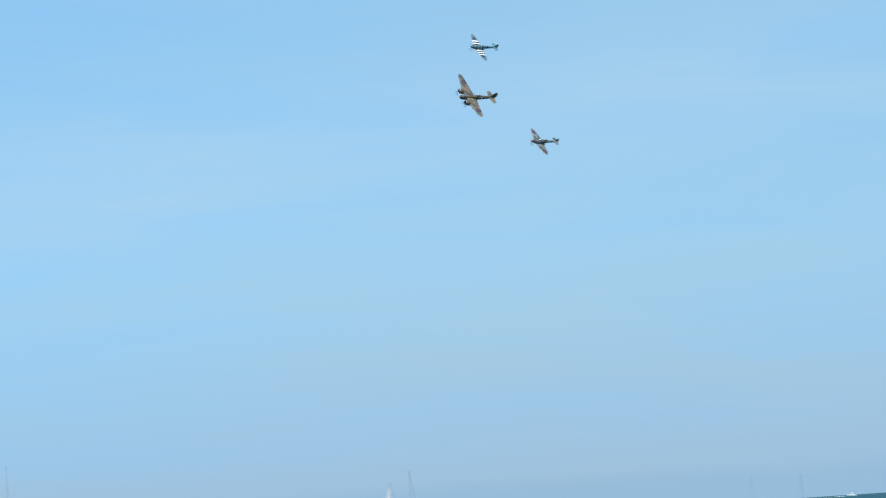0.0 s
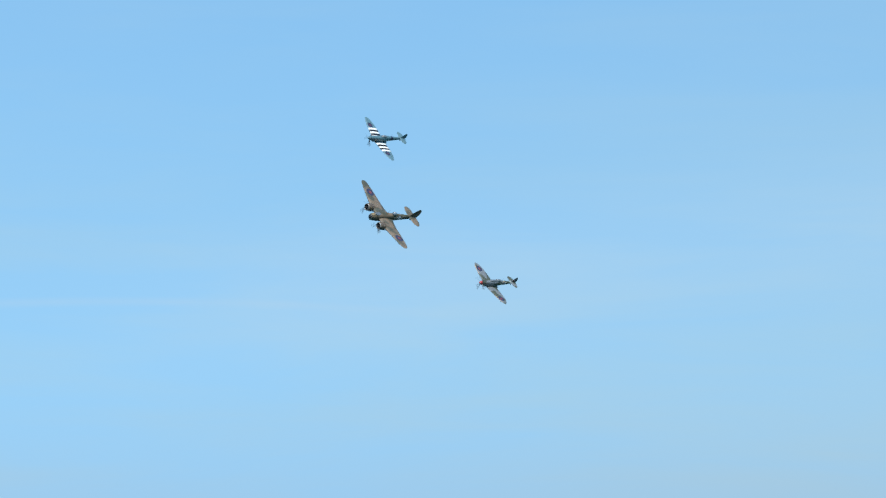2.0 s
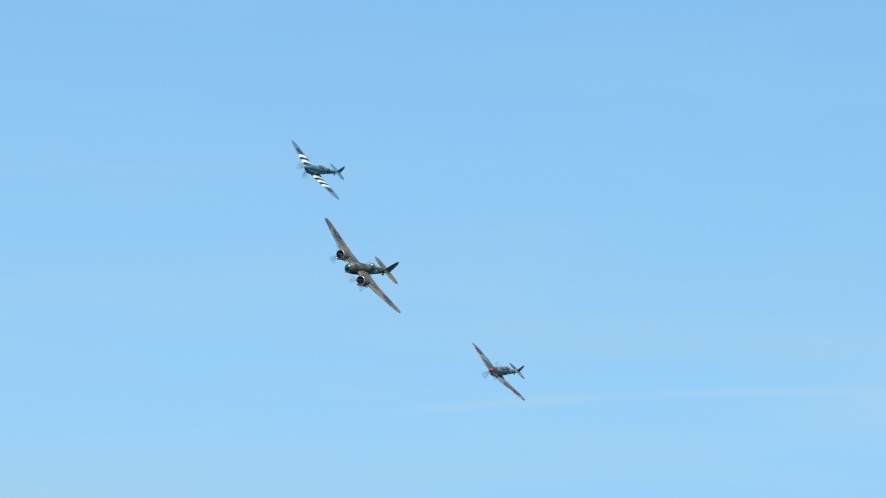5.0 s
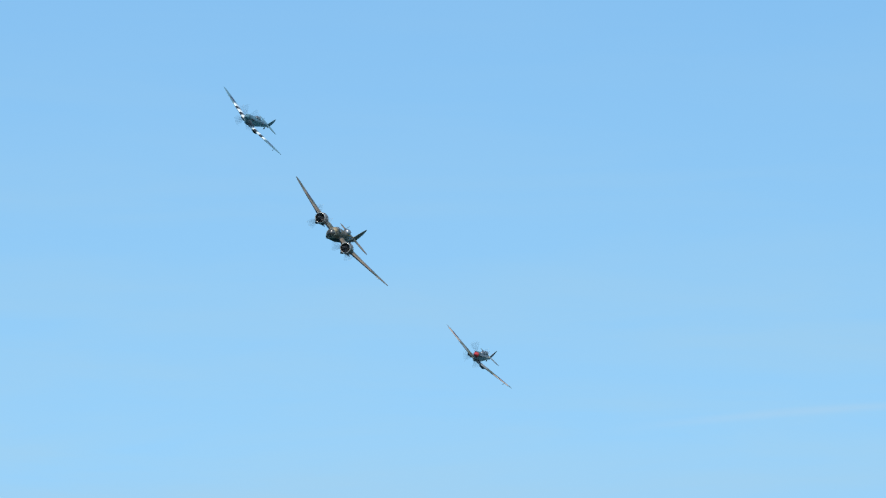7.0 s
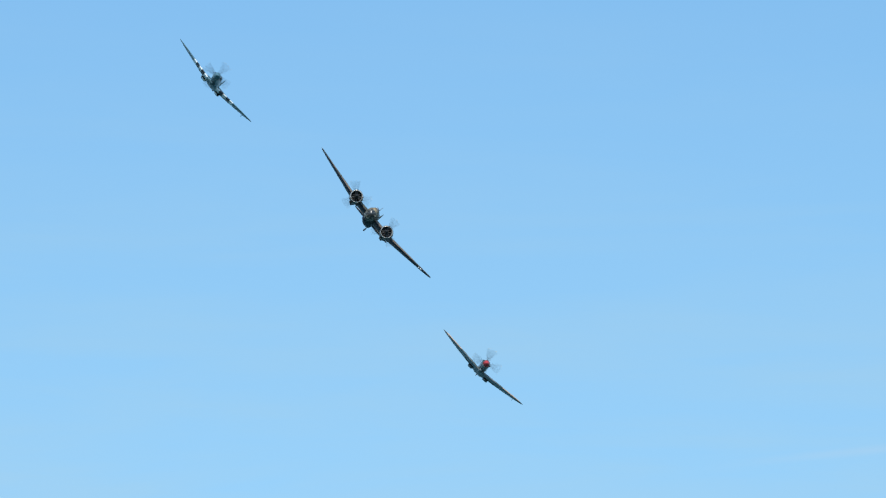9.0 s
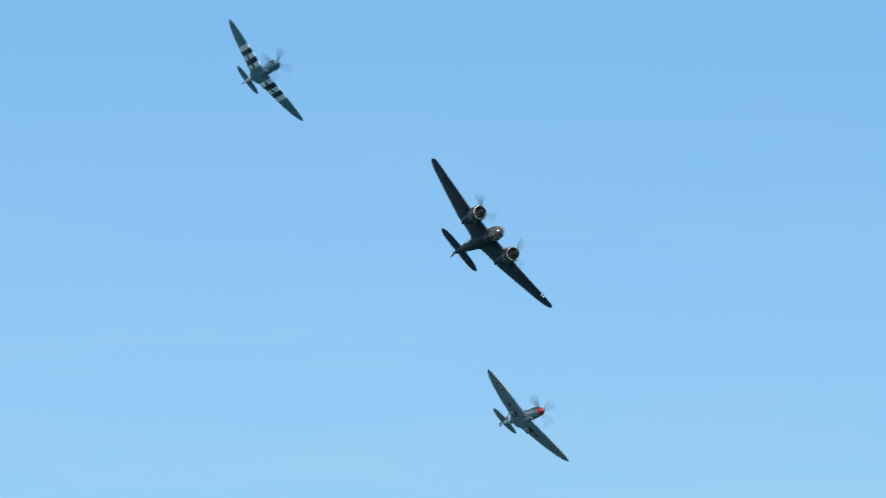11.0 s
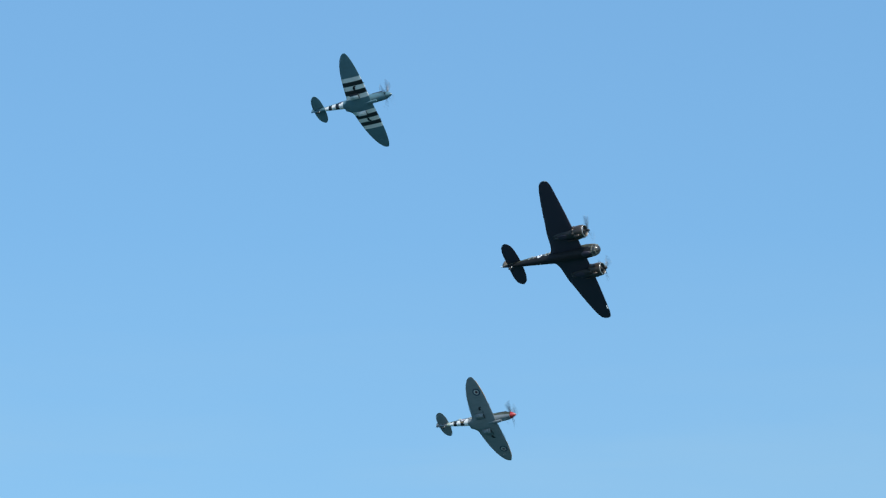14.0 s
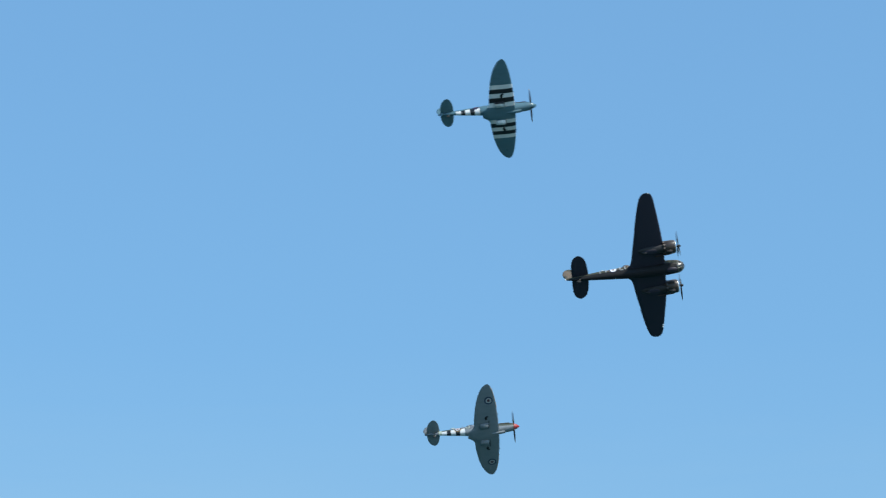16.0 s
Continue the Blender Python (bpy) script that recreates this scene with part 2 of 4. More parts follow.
def bomber_side():
    p = Paint("bomber_fuselage_camouflage", EARTH, 0.6, 0.0, 0.2)
    p.camouflage(GREEN, 0.4, 0.41, 0.05)
    p.mix(p.math("LESS_THAN", p.math("ADD", p.z, p.math("MULTIPLY", p.x, 0.03)), -0.22), BLACK)
    p.roundel(p.x, p.z, -3.85, 0.10, [(0.42, BLUE), (0.33, WHITE), (0.12, RED)])
    return p.done(0.35)


def plain(name, colour, rough=0.5, metal=0.0, dirt=0.3, bump=0.02):
    return Paint(name, colour, rough, metal).done(dirt, bump)


def blue_wing(name, tops):
    p = Paint(name, PRU, 0.45)
    p.bands(p.ay, WING_EDGES, STRIPES)
    if tops:
        p.roundel(p.x, p.ay, 0.0, 3.64, [(0.58, BLUE), (0.21, (0.10, 0.032, 0.04))])
    return p.done(0.18)


def blue_body():
    p = Paint("photo_blue_fuselage", PRU, 0.28)
    p.bands(p.x, BODY_EDGES, STRIPES, p.math("LESS_THAN", p.z, 0.04))
    p.roundel(p.x, p.z, -2.80, 0.22, [(0.34, BLUE), (0.12, (0.10, 0.035, 0.04))])
    return p.done(0.2)


def grey_wing_top():
    p = Paint("grey_wing_upper_camouflage", OCEAN_GREY, 0.5)
    p.camouflage(DARK_GREEN, 0.45, 0.47, 0.02)
    p.roundel(p.x, p.ay, 0.0, 4.05, [(0.66, BLUE), (0.28, RED)])
    return p.done(0.25)


def grey_wing_under():
    p = Paint("grey_wing_underside", SEA_GREY, 0.45)
    p.roundel(p.x, p.ay, 0.10, 3.80, [(0.42, BLUE), (0.28, (0.5, 0.5, 0.48)), (0.16, (0.11, 0.035, 0.04))])
    return p.done(0.2)


def grey_body():
    p = Paint("grey_fuselage_camouflage", OCEAN_GREY, 0.32)
    p.camouflage(DARK_GREEN, 0.55, 0.5, 0.015)
    p.mix(p.math("LESS_THAN", p.z, -0.15), SEA_GREY)
    p.bands(p.x, BODY_EDGES, STRIPES, p.math("LESS_THAN", p.z, 0.06))
    p.mix(p.between(p.x, -5.05, -4.72), (0.45, 0.50, 0.40))
    p.roundel(p.x, p.z, -3.12, 0.12, [(0.37, YELLOW), (0.34, BLUE), (0.22, WHITE), (0.13, RED)])
    return p.done(0.22)


def clear(name, tint, rough=0.2, through_light=0.35, index=1.85):
    m = bpy.data.materials.new(name)
    m.use_nodes = True
    b = m.node_tree.nodes["Principled BSDF"]
    b.inputs["Base Color"].default_value = (*tint, 1)
    b.inputs["Roughness"].default_value = rough
    b.inputs["IOR"].default_value = index
    b.inputs["Specular IOR Level"].default_value = 0.8
    b.inputs["Transmission Weight"].default_value = through_light
    return m


def water():
    p = Paint("sea_water", (0.02, 0.08, 0.09), 0.55, 0.0, 0.12)
    big, small = p.noise(0.05, 6.0), p.noise(0.9, 5.0)
    r = p.t.nodes.new("ShaderNodeMapRange")
    r.inputs["From Min"].default_value, r.inputs["From Max"].default_value = 0.4, 0.7
    r.inputs["To Max"].default_value = 0.5
    p.link(p.noise(0.004, 4.0), r.inputs["Value"])
    p.mix(r.outputs[0], (0.02, 0.07, 0.075))
    p.link(p.colour, p.bsdf.inputs["Base Color"])
    b = p.t.nodes.new("ShaderNodeBump")
    b.inputs["Strength"].default_value, b.inputs["Distance"].default_value = 0.8, 0.5
    p.link(p.math("ADD", big, p.math("MULTIPLY", small, 0.3)), b.inputs["Height"])
    p.link(b.outputs[0], p.bsdf.inputs["Normal"])
    return p.mat


M_BOMBER_TOP, M_BOMBER_SIDE = bomber_top(), bomber_side()
M_BOMBER_UNDER = plain("night_black_underside", (0.017, 0.0135, 0.026), 0.55, 0, 0.1)
M_BLUE_TOP, M_BLUE_UNDER = blue_wing("photo_blue_upper_wing", True), blue_wing("photo_blue_underside", False)
M_BLUE_BODY, M_BLUE = blue_body(), plain("photo_blue_paint", PRU, 0.45, 0, 0.2)
M_BLUE_GLOSS = plain("polished_blue_spinner_paint", PRU, 0.16, 0, 0.1)
M_GREY_TOP, M_GREY_UNDER, M_GREY_BODY = grey_wing_top(), grey_wing_under(), grey_body()
M_GREY_TAIL = Paint("tail_camouflage", OCEAN_GREY, 0.5).camouflage(DARK_GREEN, 0.8, 0.5, 0.02).done(0.22)
M_GREY_FIN = Paint("fin_camouflage_with_flash", OCEAN_GREY, 0.5).camouflage(DARK_GREEN, 0.8, 0.5, 0.02)
M_GREY_FIN.bands(M_GREY_FIN.x, [-5.98, -5.78, -5.70, -5.45], [BLUE, WHITE, RED], M_GREY_FIN.between(M_GREY_FIN.z, 0.42, 0.92))
M_GREY_FIN = M_GREY_FIN.done(0.22)
M_GREY = plain("sea_grey_paint", SEA_GREY, 0.45, 0, 0.2)
M_FIN = Paint("bomber_fin_camouflage", EARTH, 0.55).camouflage(GREEN, 0.5, 0.47, 0.02).done(0.3)
M_COWL = Paint("brown_cowling_paint", (0.05, 0.035, 0.027), 0.36, 0.1)
M_COWL.mix(M_COWL.math("GREATER_THAN", M_COWL.z, -0.02), (0.125, 0.092, 0.062))
M_COWL = M_COWL.done(0.25)
M_NACELLE = Paint("nacelle_camouflage", EARTH, 0.55)
M_NACELLE.mix(M_NACELLE.math("LESS_THAN", M_NACELLE.z, 0.0), (0.014, 0.012, 0.012))
M_NACELLE = M_NACELLE.done(0.35)
M_RING = plain("bare_collector_ring", (0.66, 0.61, 0.55), 0.32, 0.6, 0.2)
M_ENGINE = plain("dark_engine_metal", (0.016, 0.015, 0.015), 0.6, 0.2, 0.2)
M_BLADE = plain("black_propeller_paint", (0.012, 0.012, 0.012), 0.4, 0, 0.1)
M_TIP = plain("yellow_blade_tip", YELLOW, 0.5, 0, 0.1)
M_SPIN_RED = plain("red_spinner_paint", (0.42, 0.035, 0.035), 0.35, 0, 0.15)
M_ALLOY = plain("bare_alloy", (0.55, 0.55, 0.53), 0.25, 0.9, 0.2)
# near-black that stands in for the shade inside openings
M_RECESS_SHADE = plain("recess_shade_black", (0.01, 0.01, 0.01), 0.8, 0, 0.1)
M_RUBBER = plain("tyre_rubber", (0.02, 0.02, 0.02), 0.8, 0, 0.1)
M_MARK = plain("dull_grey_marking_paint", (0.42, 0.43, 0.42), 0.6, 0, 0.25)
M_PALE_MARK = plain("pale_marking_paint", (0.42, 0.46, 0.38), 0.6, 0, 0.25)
M_YELLOW = plain("yellow_identification_paint", (0.56, 0.37, 0.25), 0.5, 0, 0.25)
M_EXHAUST = plain("burnt_exhaust_metal", (0.05, 0.035, 0.028), 0.5, 0.6, 0.3)
M_GLASS = clear("canopy_glazing", (0.05, 0.052, 0.05))
M_CANOPY = clear("clear_canopy", (0.13, 0.14, 0.145), 0.27, 0.15, 2.1)
# grey-green bars, paled in colour to stand in for glints on frames and panes
M_GLAZING_BAR = plain("glint_paled_glazing_bar", (0.25, 0.24, 0.19), 0.4, 0.1, 0.2)
M_SCREEN = clear("windscreen_glass", (0.10, 0.11, 0.12), 0.30, 0.1, 1.7)
M_NOSE_GLASS = clear("nose_glazing", (0.03, 0.026, 0.022), 0.28, 0.15, 1.5)
M_LAMP = plain("landing_lamp_cover", (0.85, 0.85, 0.85), 0.1, 0, 0.0)
M_WATER = water()
# pale ground out of view, added to throw warm light onto the undersides
M_BOUNCE_GROUND = Paint("pale_bounce_ground", (0.42, 0.37, 0.29), 0.9).camouflage((0.30, 0.28, 0.22), 0.02, 0.5, 0.15).done(0.2, 0.05, (1, 1, 1))
M_HULL = plain("white_hull_gelcoat", (0.72, 0.73, 0.72), 0.3, 0, 0.15)
M_SAIL = plain("white_sailcloth", (0.52, 0.54, 0.56), 0.7, 0, 0.1)
M_GULL = plain("pale_grey_feathers", (0.62, 0.60, 0.63), 0.8, 0, 0.1)
# the distance haze over the masts is put into this pale grey-blue
M_MAST = plain("haze_paled_mast_alloy", (0.34, 0.37, 0.40), 0.6, 0.1, 0.2)
M_DECK = plain("pale_deck", (0.45, 0.40, 0.32), 0.7, 0, 0.3)
M_FOAM = plain("wake_foam", (0.75, 0.78, 0.78), 0.9, 0, 0.1)


# ---- shapes ----
def part(name, bm, material, parent=None, label=""):
    """Links a bmesh as one mesh object under a thing or a part."""
    me = bpy.data.meshes.new(name)
    bmesh.ops.recalc_face_normals(bm, faces=bm.faces)
    for f in bm.faces:
        f.smooth = True
    bm.to_mesh(me)
    bm.free()
    for m in material if isinstance(material, (list, tuple)) else [material]:
        me.materials.append(m)
    ob = new(name, me)
    ob.parent = parent
    if label:
        tagged(ob, label)
    return ob


def loft(rings, bm=None):
    """A closed skin over rings of equal count, capped at both ends."""
    bm = bm or bmesh.new()
    made = [[bm.verts.new(p) for p in ring] for ring in rings]
    n = len(made[0])
    for a, b in zip(made, made[1:]):
        for i in range(n):
            bm.faces.new((a[i], a[(i + 1) % n], b[(i + 1) % n], b[i]))
    for cap in (bm.faces.new(made[0]), bm.faces.new(made[-1])):
        for e in cap.edges:
            e.smooth = False
    return bm


def body_ring(x, zc, w, top, bottom, power=2.3, n=28):
    ring = []
    for i in range(n):
        a = 2 * math.pi * i / n
        c, s = math.cos(a), math.sin(a)
        yy = w * math.copysign(abs(c) ** (2 / power), c)
        zz = (top if s > 0 else bottom) * math.copysign(abs(s) ** (2 / power), s)
        ring.append((x, yy, zc + zz))
    return ring


def smooth_rows(rows, steps):
    """Rows of numbers, rounded out between by a spline."""
    out = []
    for i in range(len(rows) - 1):
        p0, p1, p2, p3 = rows[max(i - 1, 0)], rows[i], rows[i + 1], rows[min(i + 2, len(rows) - 1)]
        for k in range(steps):
            u = k / steps
            out.append(tuple(0.5 * (2 * b + (c - a) * u + (2 * a - 5 * b + 4 * c - d) * u * u + (3 * b - a - 3 * c + d) * u ** 3)
                             for a, b, c, d in zip(p0, p1, p2, p3)))
    out.append(tuple(rows[-1]))
    return out


def foil(lead, trail, y, z, thick, axis="y"):
    """One aerofoil outline from the leading edge over the top and back below."""
    c = lead - trail
    us = (0.0, 0.012, 0.05, 0.12, 0.25, 0.42, 0.62, 0.82, 1.0)
    def half(u):
        return thick * c * (1.4845 * math.sqrt(u) - 0.63 * u - 1.758 * u * u + 1.4215 * u ** 3 - 0.508 * u ** 4)
    pts = [(lead - u * c, half(u) * 1.1) for u in us] + [(lead - u * c, -half(u) * 0.85 - 0.004) for u in reversed(us[1:])]
    if axis == "y":
        return [(x, y, z + h) for x, h in pts]
    return [(x, h, z) for x, h in pts]


def surface(stations, sides, axis="y"):
    """A wing or tail over stations (y, lead, trail, z, thickness); faces below take the second material."""
    rings = [foil(l, t, y * sides if axis == "y" else 0, z, k, axis) for y, l, t, z, k in stations]
    bm = loft(rings)
    bmesh.ops.recalc_face_normals(bm, faces=bm.faces)
    if axis == "y":
        for f in bm.faces:
            f.material_index = 1 if f.normal.z < 0 else 0
    return bm


def rigged(bm, slope, washout, back):
    """Tilts a wing, or a part that sits on it, nose up about its trailing edge, less so towards the tip."""
    for v in bm.verts:
        v.co.z += slope * (1 - min(1.0, abs(v.co.y) / washout)) * (v.co.x + back)
    return bm


def rod(a, b, r, bm=None, n=8, r2=None):
    a, b = Vector(a), Vector(b)
    d = (b - a).normalized()
    u = d.orthogonal().normalized()
    v = d.cross(u)
    rings = [[p + (u * math.cos(t) + v * math.sin(t)) * q for t in (2 * math.pi * i / n for i in range(n))]
             for p, q in ((a, r), (b, r if r2 is None else r2))]
    return loft(rings, bm)


def spun(profile, n=28, at=(0, 0, 0), bm=None):
    """A closed solid of (x, radius) turned about the x axis."""
    return loft([[(x + at[0], at[1] + r * math.cos(2 * math.pi * i / n), at[2] + r * math.sin(2 * math.pi * i / n)) for i in range(n)]
                 for x, r in profile], bm)


def block(size, at, bevel=0.02):
    bm = bmesh.new()
    bmesh.ops.create_cube(bm, size=1.0, matrix=Matrix.Translation(at) @ Matrix.Diagonal((*size, 1)))
    bmesh.ops.bevel(bm, geom=bm.edges[:], offset=bevel, segments=2, affect="EDGES")
    return bm


def dome(size, at, n=20, m=10):
    bm = bmesh.new()
    bmesh.ops.create_uvsphere(bm, u_segments=n, v_segments=m, radius=1.0, matrix=Matrix.Translation(at) @ Matrix.Diagonal((*size, 1)))
    return bm


def thing(name, label, category, group=""):
    return tagged(new(name), label, category, group)


def propeller(parent, at, blades, radius, spinner, spinner_material, label):
    """A propeller whose own axis is x; its blades and spinner are parts of it."""
    hub = part("propeller", spun([(-0.12, 0.10), (0.0, 0.16), (0.12, 0.10)], 16), M_ENGINE, parent, label)
    hub.location = at
    part("spinner", spun(spinner, 24), spinner_material, hub)
    for k in range(blades):
        turn = Matrix.Rotation(2 * math.pi * k / blades, 4, "X")
        rings, tips = [], []
        for s in (0.08, 0.2, 0.38, 0.58, 0.76, 0.88, 0.96, 1.0):
            chord = 0.10 + 0.13 * math.sin(math.pi * min(1, s * 0.95)) if s < 0.9 else 0.19 * math.sqrt(max(0.02, 1 - ((s - 0.86) / 0.142) ** 2))
            pitch = radians(62 - 36 * s)
            ring = []
            for i in range(10):
                a = 2 * math.pi * i / 10
                c, h = 0.5 * chord * math.cos(a), 0.022 * (1.25 - s) * math.sin(a)
                ring.append(turn @ Vector((c * math.sin(pitch) + h * math.cos(pitch), c * math.cos(pitch) - h * math.sin(pitch), s * radius)))
            rings.append(ring)
        bm = loft(rings)
        bm.faces.ensure_lookup_table()
        for f in bm.faces:
            if f.calc_center_median().length > radius * 0.94:
                f.material_index = 1
        part("blade", bm, [M_BLADE, M_TIP], hub)
    return hub


# ---- the sea ----
def sea():
    bm = bmesh.new()
    radii = [2, 30, 90, 200, 400, 800, 1600, 3000, 4990]
    n = 128
    rings = [[bm.verts.new((r * math.cos(2 * math.pi * i / n), r * math.sin(2 * math.pi * i / n), 0)) for i in range(n)] for r in radii]
    bm.faces.new(rings[0])
    for a, b in zip(rings, rings[1:]):
        for i in range(n):
            bm.faces.new((a[i], a[(i + 1) % n], b[(i + 1) % n], b[i]))
    ob = part("water", bm, M_WATER)
    return tagged(ob, "dark teal sea under a hazy summer sky", "sea", kind="structure")


sea()


def shore():
    """An unseen low pale shore under the camera, running back inland from the water's edge; added to bounce warm light
    up.
    """
    bm = bmesh.new()
    rng = random.Random(2)
    xs = [-4900 + 9800 * i / 80 for i in range(81)]
    ys = [(24.0, -0.4), (8.0, 0.9), (-20.0, 2.3), (-60.0, 2.4), (-300.0, 2.6), (-1200.0, 3.0), (-4200.0, 4.0)]
    rows = [[bm.verts.new((x, y + (rng.uniform(-3, 3) if k < 3 else 0), z)) for x in xs] for k, (y, z) in enumerate(ys)]
    for a, b in zip(rows, rows[1:]):
        for i in range(80):
            bm.faces.new((a[i], a[i + 1], b[i + 1], b[i]))
    ob = part("ground", bm, M_BOUNCE_GROUND)
    return tagged(ob, "unseen pale shore, added to bounce warm light onto the aircraft", "beach", kind="structure")


shore()


# ---- boats ----
def hull_rings(length, beam, free, draft):
    rows = []
    for u in (0.0, 0.06, 0.2, 0.4, 0.6, 0.8, 0.93, 1.0):
        w = beam / 2 * (0.62 + 0.38 * math.sin(min(1, u / 0.5) * math.pi / 2)) * (1 - max(0, (u - 0.5) / 0.5) ** 2.2) + 0.02
        sheer = free * (1 + 0.25 * abs(u - 0.35) * 2)
        x = (u - 0.5) * length
        ring = []
        for i in range(13):
            a = math.pi * i / 12
            ring.append((x, w * math.cos(a) ** 1 if abs(math.cos(a)) > 1e-6 else 0, sheer - (sheer + draft) * math.sin(a) ** 0.6 if 0 < i < 12 else sheer))
        rows.append(ring)
    return rows


def yacht(at, heading, length, mast, label, sails):
    boat = thing("sailing_yacht", label, "sailing boat", "yachts off the shore")
    boat.matrix_basis = pose(at[0], at[1], 0, 0, 1.5, heading)
    part("hull", loft(hull_rings(length, length * 0.32, 1.0, 0.35)), M_HULL, boat)
    part("deck", block((length * 0.8, length * 0.22, 0.08), (-0.2, 0, 0.98), 0.03), M_DECK, boat)
    part("cabin", block((length * 0.35, length * 0.18, 0.5), (0.1, 0, 1.2), 0.12), M_HULL, boat)
    foot = length * 0.08
    part("mast", rod((foot, 0, 0.9), (foot - 0.1, 0, mast), 0.045, n=10, r2=0.03), M_MAST, boat)
    part("boom", rod((foot, 0, 2.0), (foot - length * 0.42, 0, 2.1), 0.07), M_MAST, boat)
    part("spreader", rod((foot, -0.9, mast * 0.6), (foot, 0.9, mast * 0.6), 0.03), M_MAST, boat)
    part("backstay", rod((foot - 0.1, 0, mast), (-length * 0.49, 0, 1.1), 0.02), M_MAST, boat)
    part("forestay", rod((foot - 0.1, 0, mast), (length * 0.49, 0, 1.2), 0.025), M_MAST, boat)
    part("masthead", dome((0.08, 0.08, 0.15), (foot - 0.1, 0, mast + 0.15), 10, 6), M_MAST, boat)
    if sails:
        rings = []
        for u in (0, 0.15, 0.35, 0.55, 0.75, 0.9, 1.0):
            z = 2.2 + (mast - 2.6) * u
            c = length * 0.40 * (1 - u) ** 0.8 + 0.12
            front, back = [], []
            for k in range(7):
                s = k / 6
                belly = 0.10 * c * math.sin(math.pi * s)
                front.append((foot - 0.12 - c * s, belly + 0.012, z))
                back.append((foot - 0.12 - c * s, belly - 0.012, z))
            rings.append(front + back[::-1])
        part("mainsail", loft(rings), M_SAIL, boat, "raised white mainsail")
    else:
        part("furled_sail", rod((foot - 0.2, 0, 2.2), (foot - length * 0.4, 0, 2.25), 0.16, r2=0.1), M_SAIL, boat)
    return boat


def motor_boat(at, heading):
    boat = thing("motor_boat", "small white motor boat on the far sea", "motor boat")
    boat.matrix_basis = pose(at[0], at[1], 0, 0, -2, heading)
    part("hull", loft(hull_rings(9.5, 3.0, 1.3, 0.3)), M_HULL, boat)
    part("cabin", block((4.4, 2.3, 1.9), (0.4, 0, 2.2), 0.25), M_HULL, boat)
    part("window_band", block((3.6, 2.36, 0.45), (0.6, 0, 2.6), 0.05), M_GLASS, boat)
    part("flybridge", block((2.8, 2.0, 0.8), (0.0, 0, 3.5), 0.15), M_HULL, boat)
    part("radar_arch", rod((-0.9, 0, 3.7), (-1.3, 0, 4.9), 0.09), M_MAST, boat)
    return boat


def wake(at, heading):
    bm = bmesh.new()
    rng = random.Random(4)
    for i in range(60):
        s = i / 60
        bmesh.ops.create_icosphere(bm, subdivisions=1, radius=1.0, matrix=Matrix.Translation((-s * 26, rng.uniform(-1, 1) * (0.6 + 2 * s), 0.0))
                                   @ Matrix.Diagonal((rng.uniform(0.5, 1.3), rng.uniform(0.3, 0.8), 0.35 * (1.1 - s), 1)))
    ob = part("wake", bm, M_FOAM)
    ob.matrix_basis = pose(at[0], at[1], 0, 0, 0, heading)
    return tagged(ob, "white foam wake on the far sea", "wake", kind="stuff")


def bearing(degrees, distance):
    return distance * math.sin(radians(degrees)), distance * math.cos(radians(degrees))


yacht(bearing(-8.92, 430), 100, 11.5, 14.9, "white yacht at anchor with a bare tall mast", False)
yacht(bearing(-1.63, 480), 65, 9.5, 11.6, "white yacht at anchor with a bare grey mast", False)
yacht(bearing(-2.015, 560), 40, 8.5, 10.9, "small white yacht under a raised mainsail", True)
yacht(bearing(4.72, 980), 140, 9.0, 10.6, "white yacht at anchor with a bare mast far out", False)
yacht(bearing(5.61, 1050), 120, 9.5, 11.1, "white yacht at anchor with a bare mast far out", False)
motor_boat(bearing(6.462, 3400), 185)
wake(bearing(6.33, 3380), 5)


# ---- the twin-engined bomber ----
def hinged(stations, start, inner=0.0):
    """The stations of a control surface that takes the rear of a wing or tail from a share of its chord."""
    return [(max(y, inner), l - start * (l - t), t - 0.006, z, k * 1.75) for y, l, t, z, k in stations]


BOMBER_ENGINE = ((2.35, -0.08), (-2.35, -0.08))     # y, z of the two engines


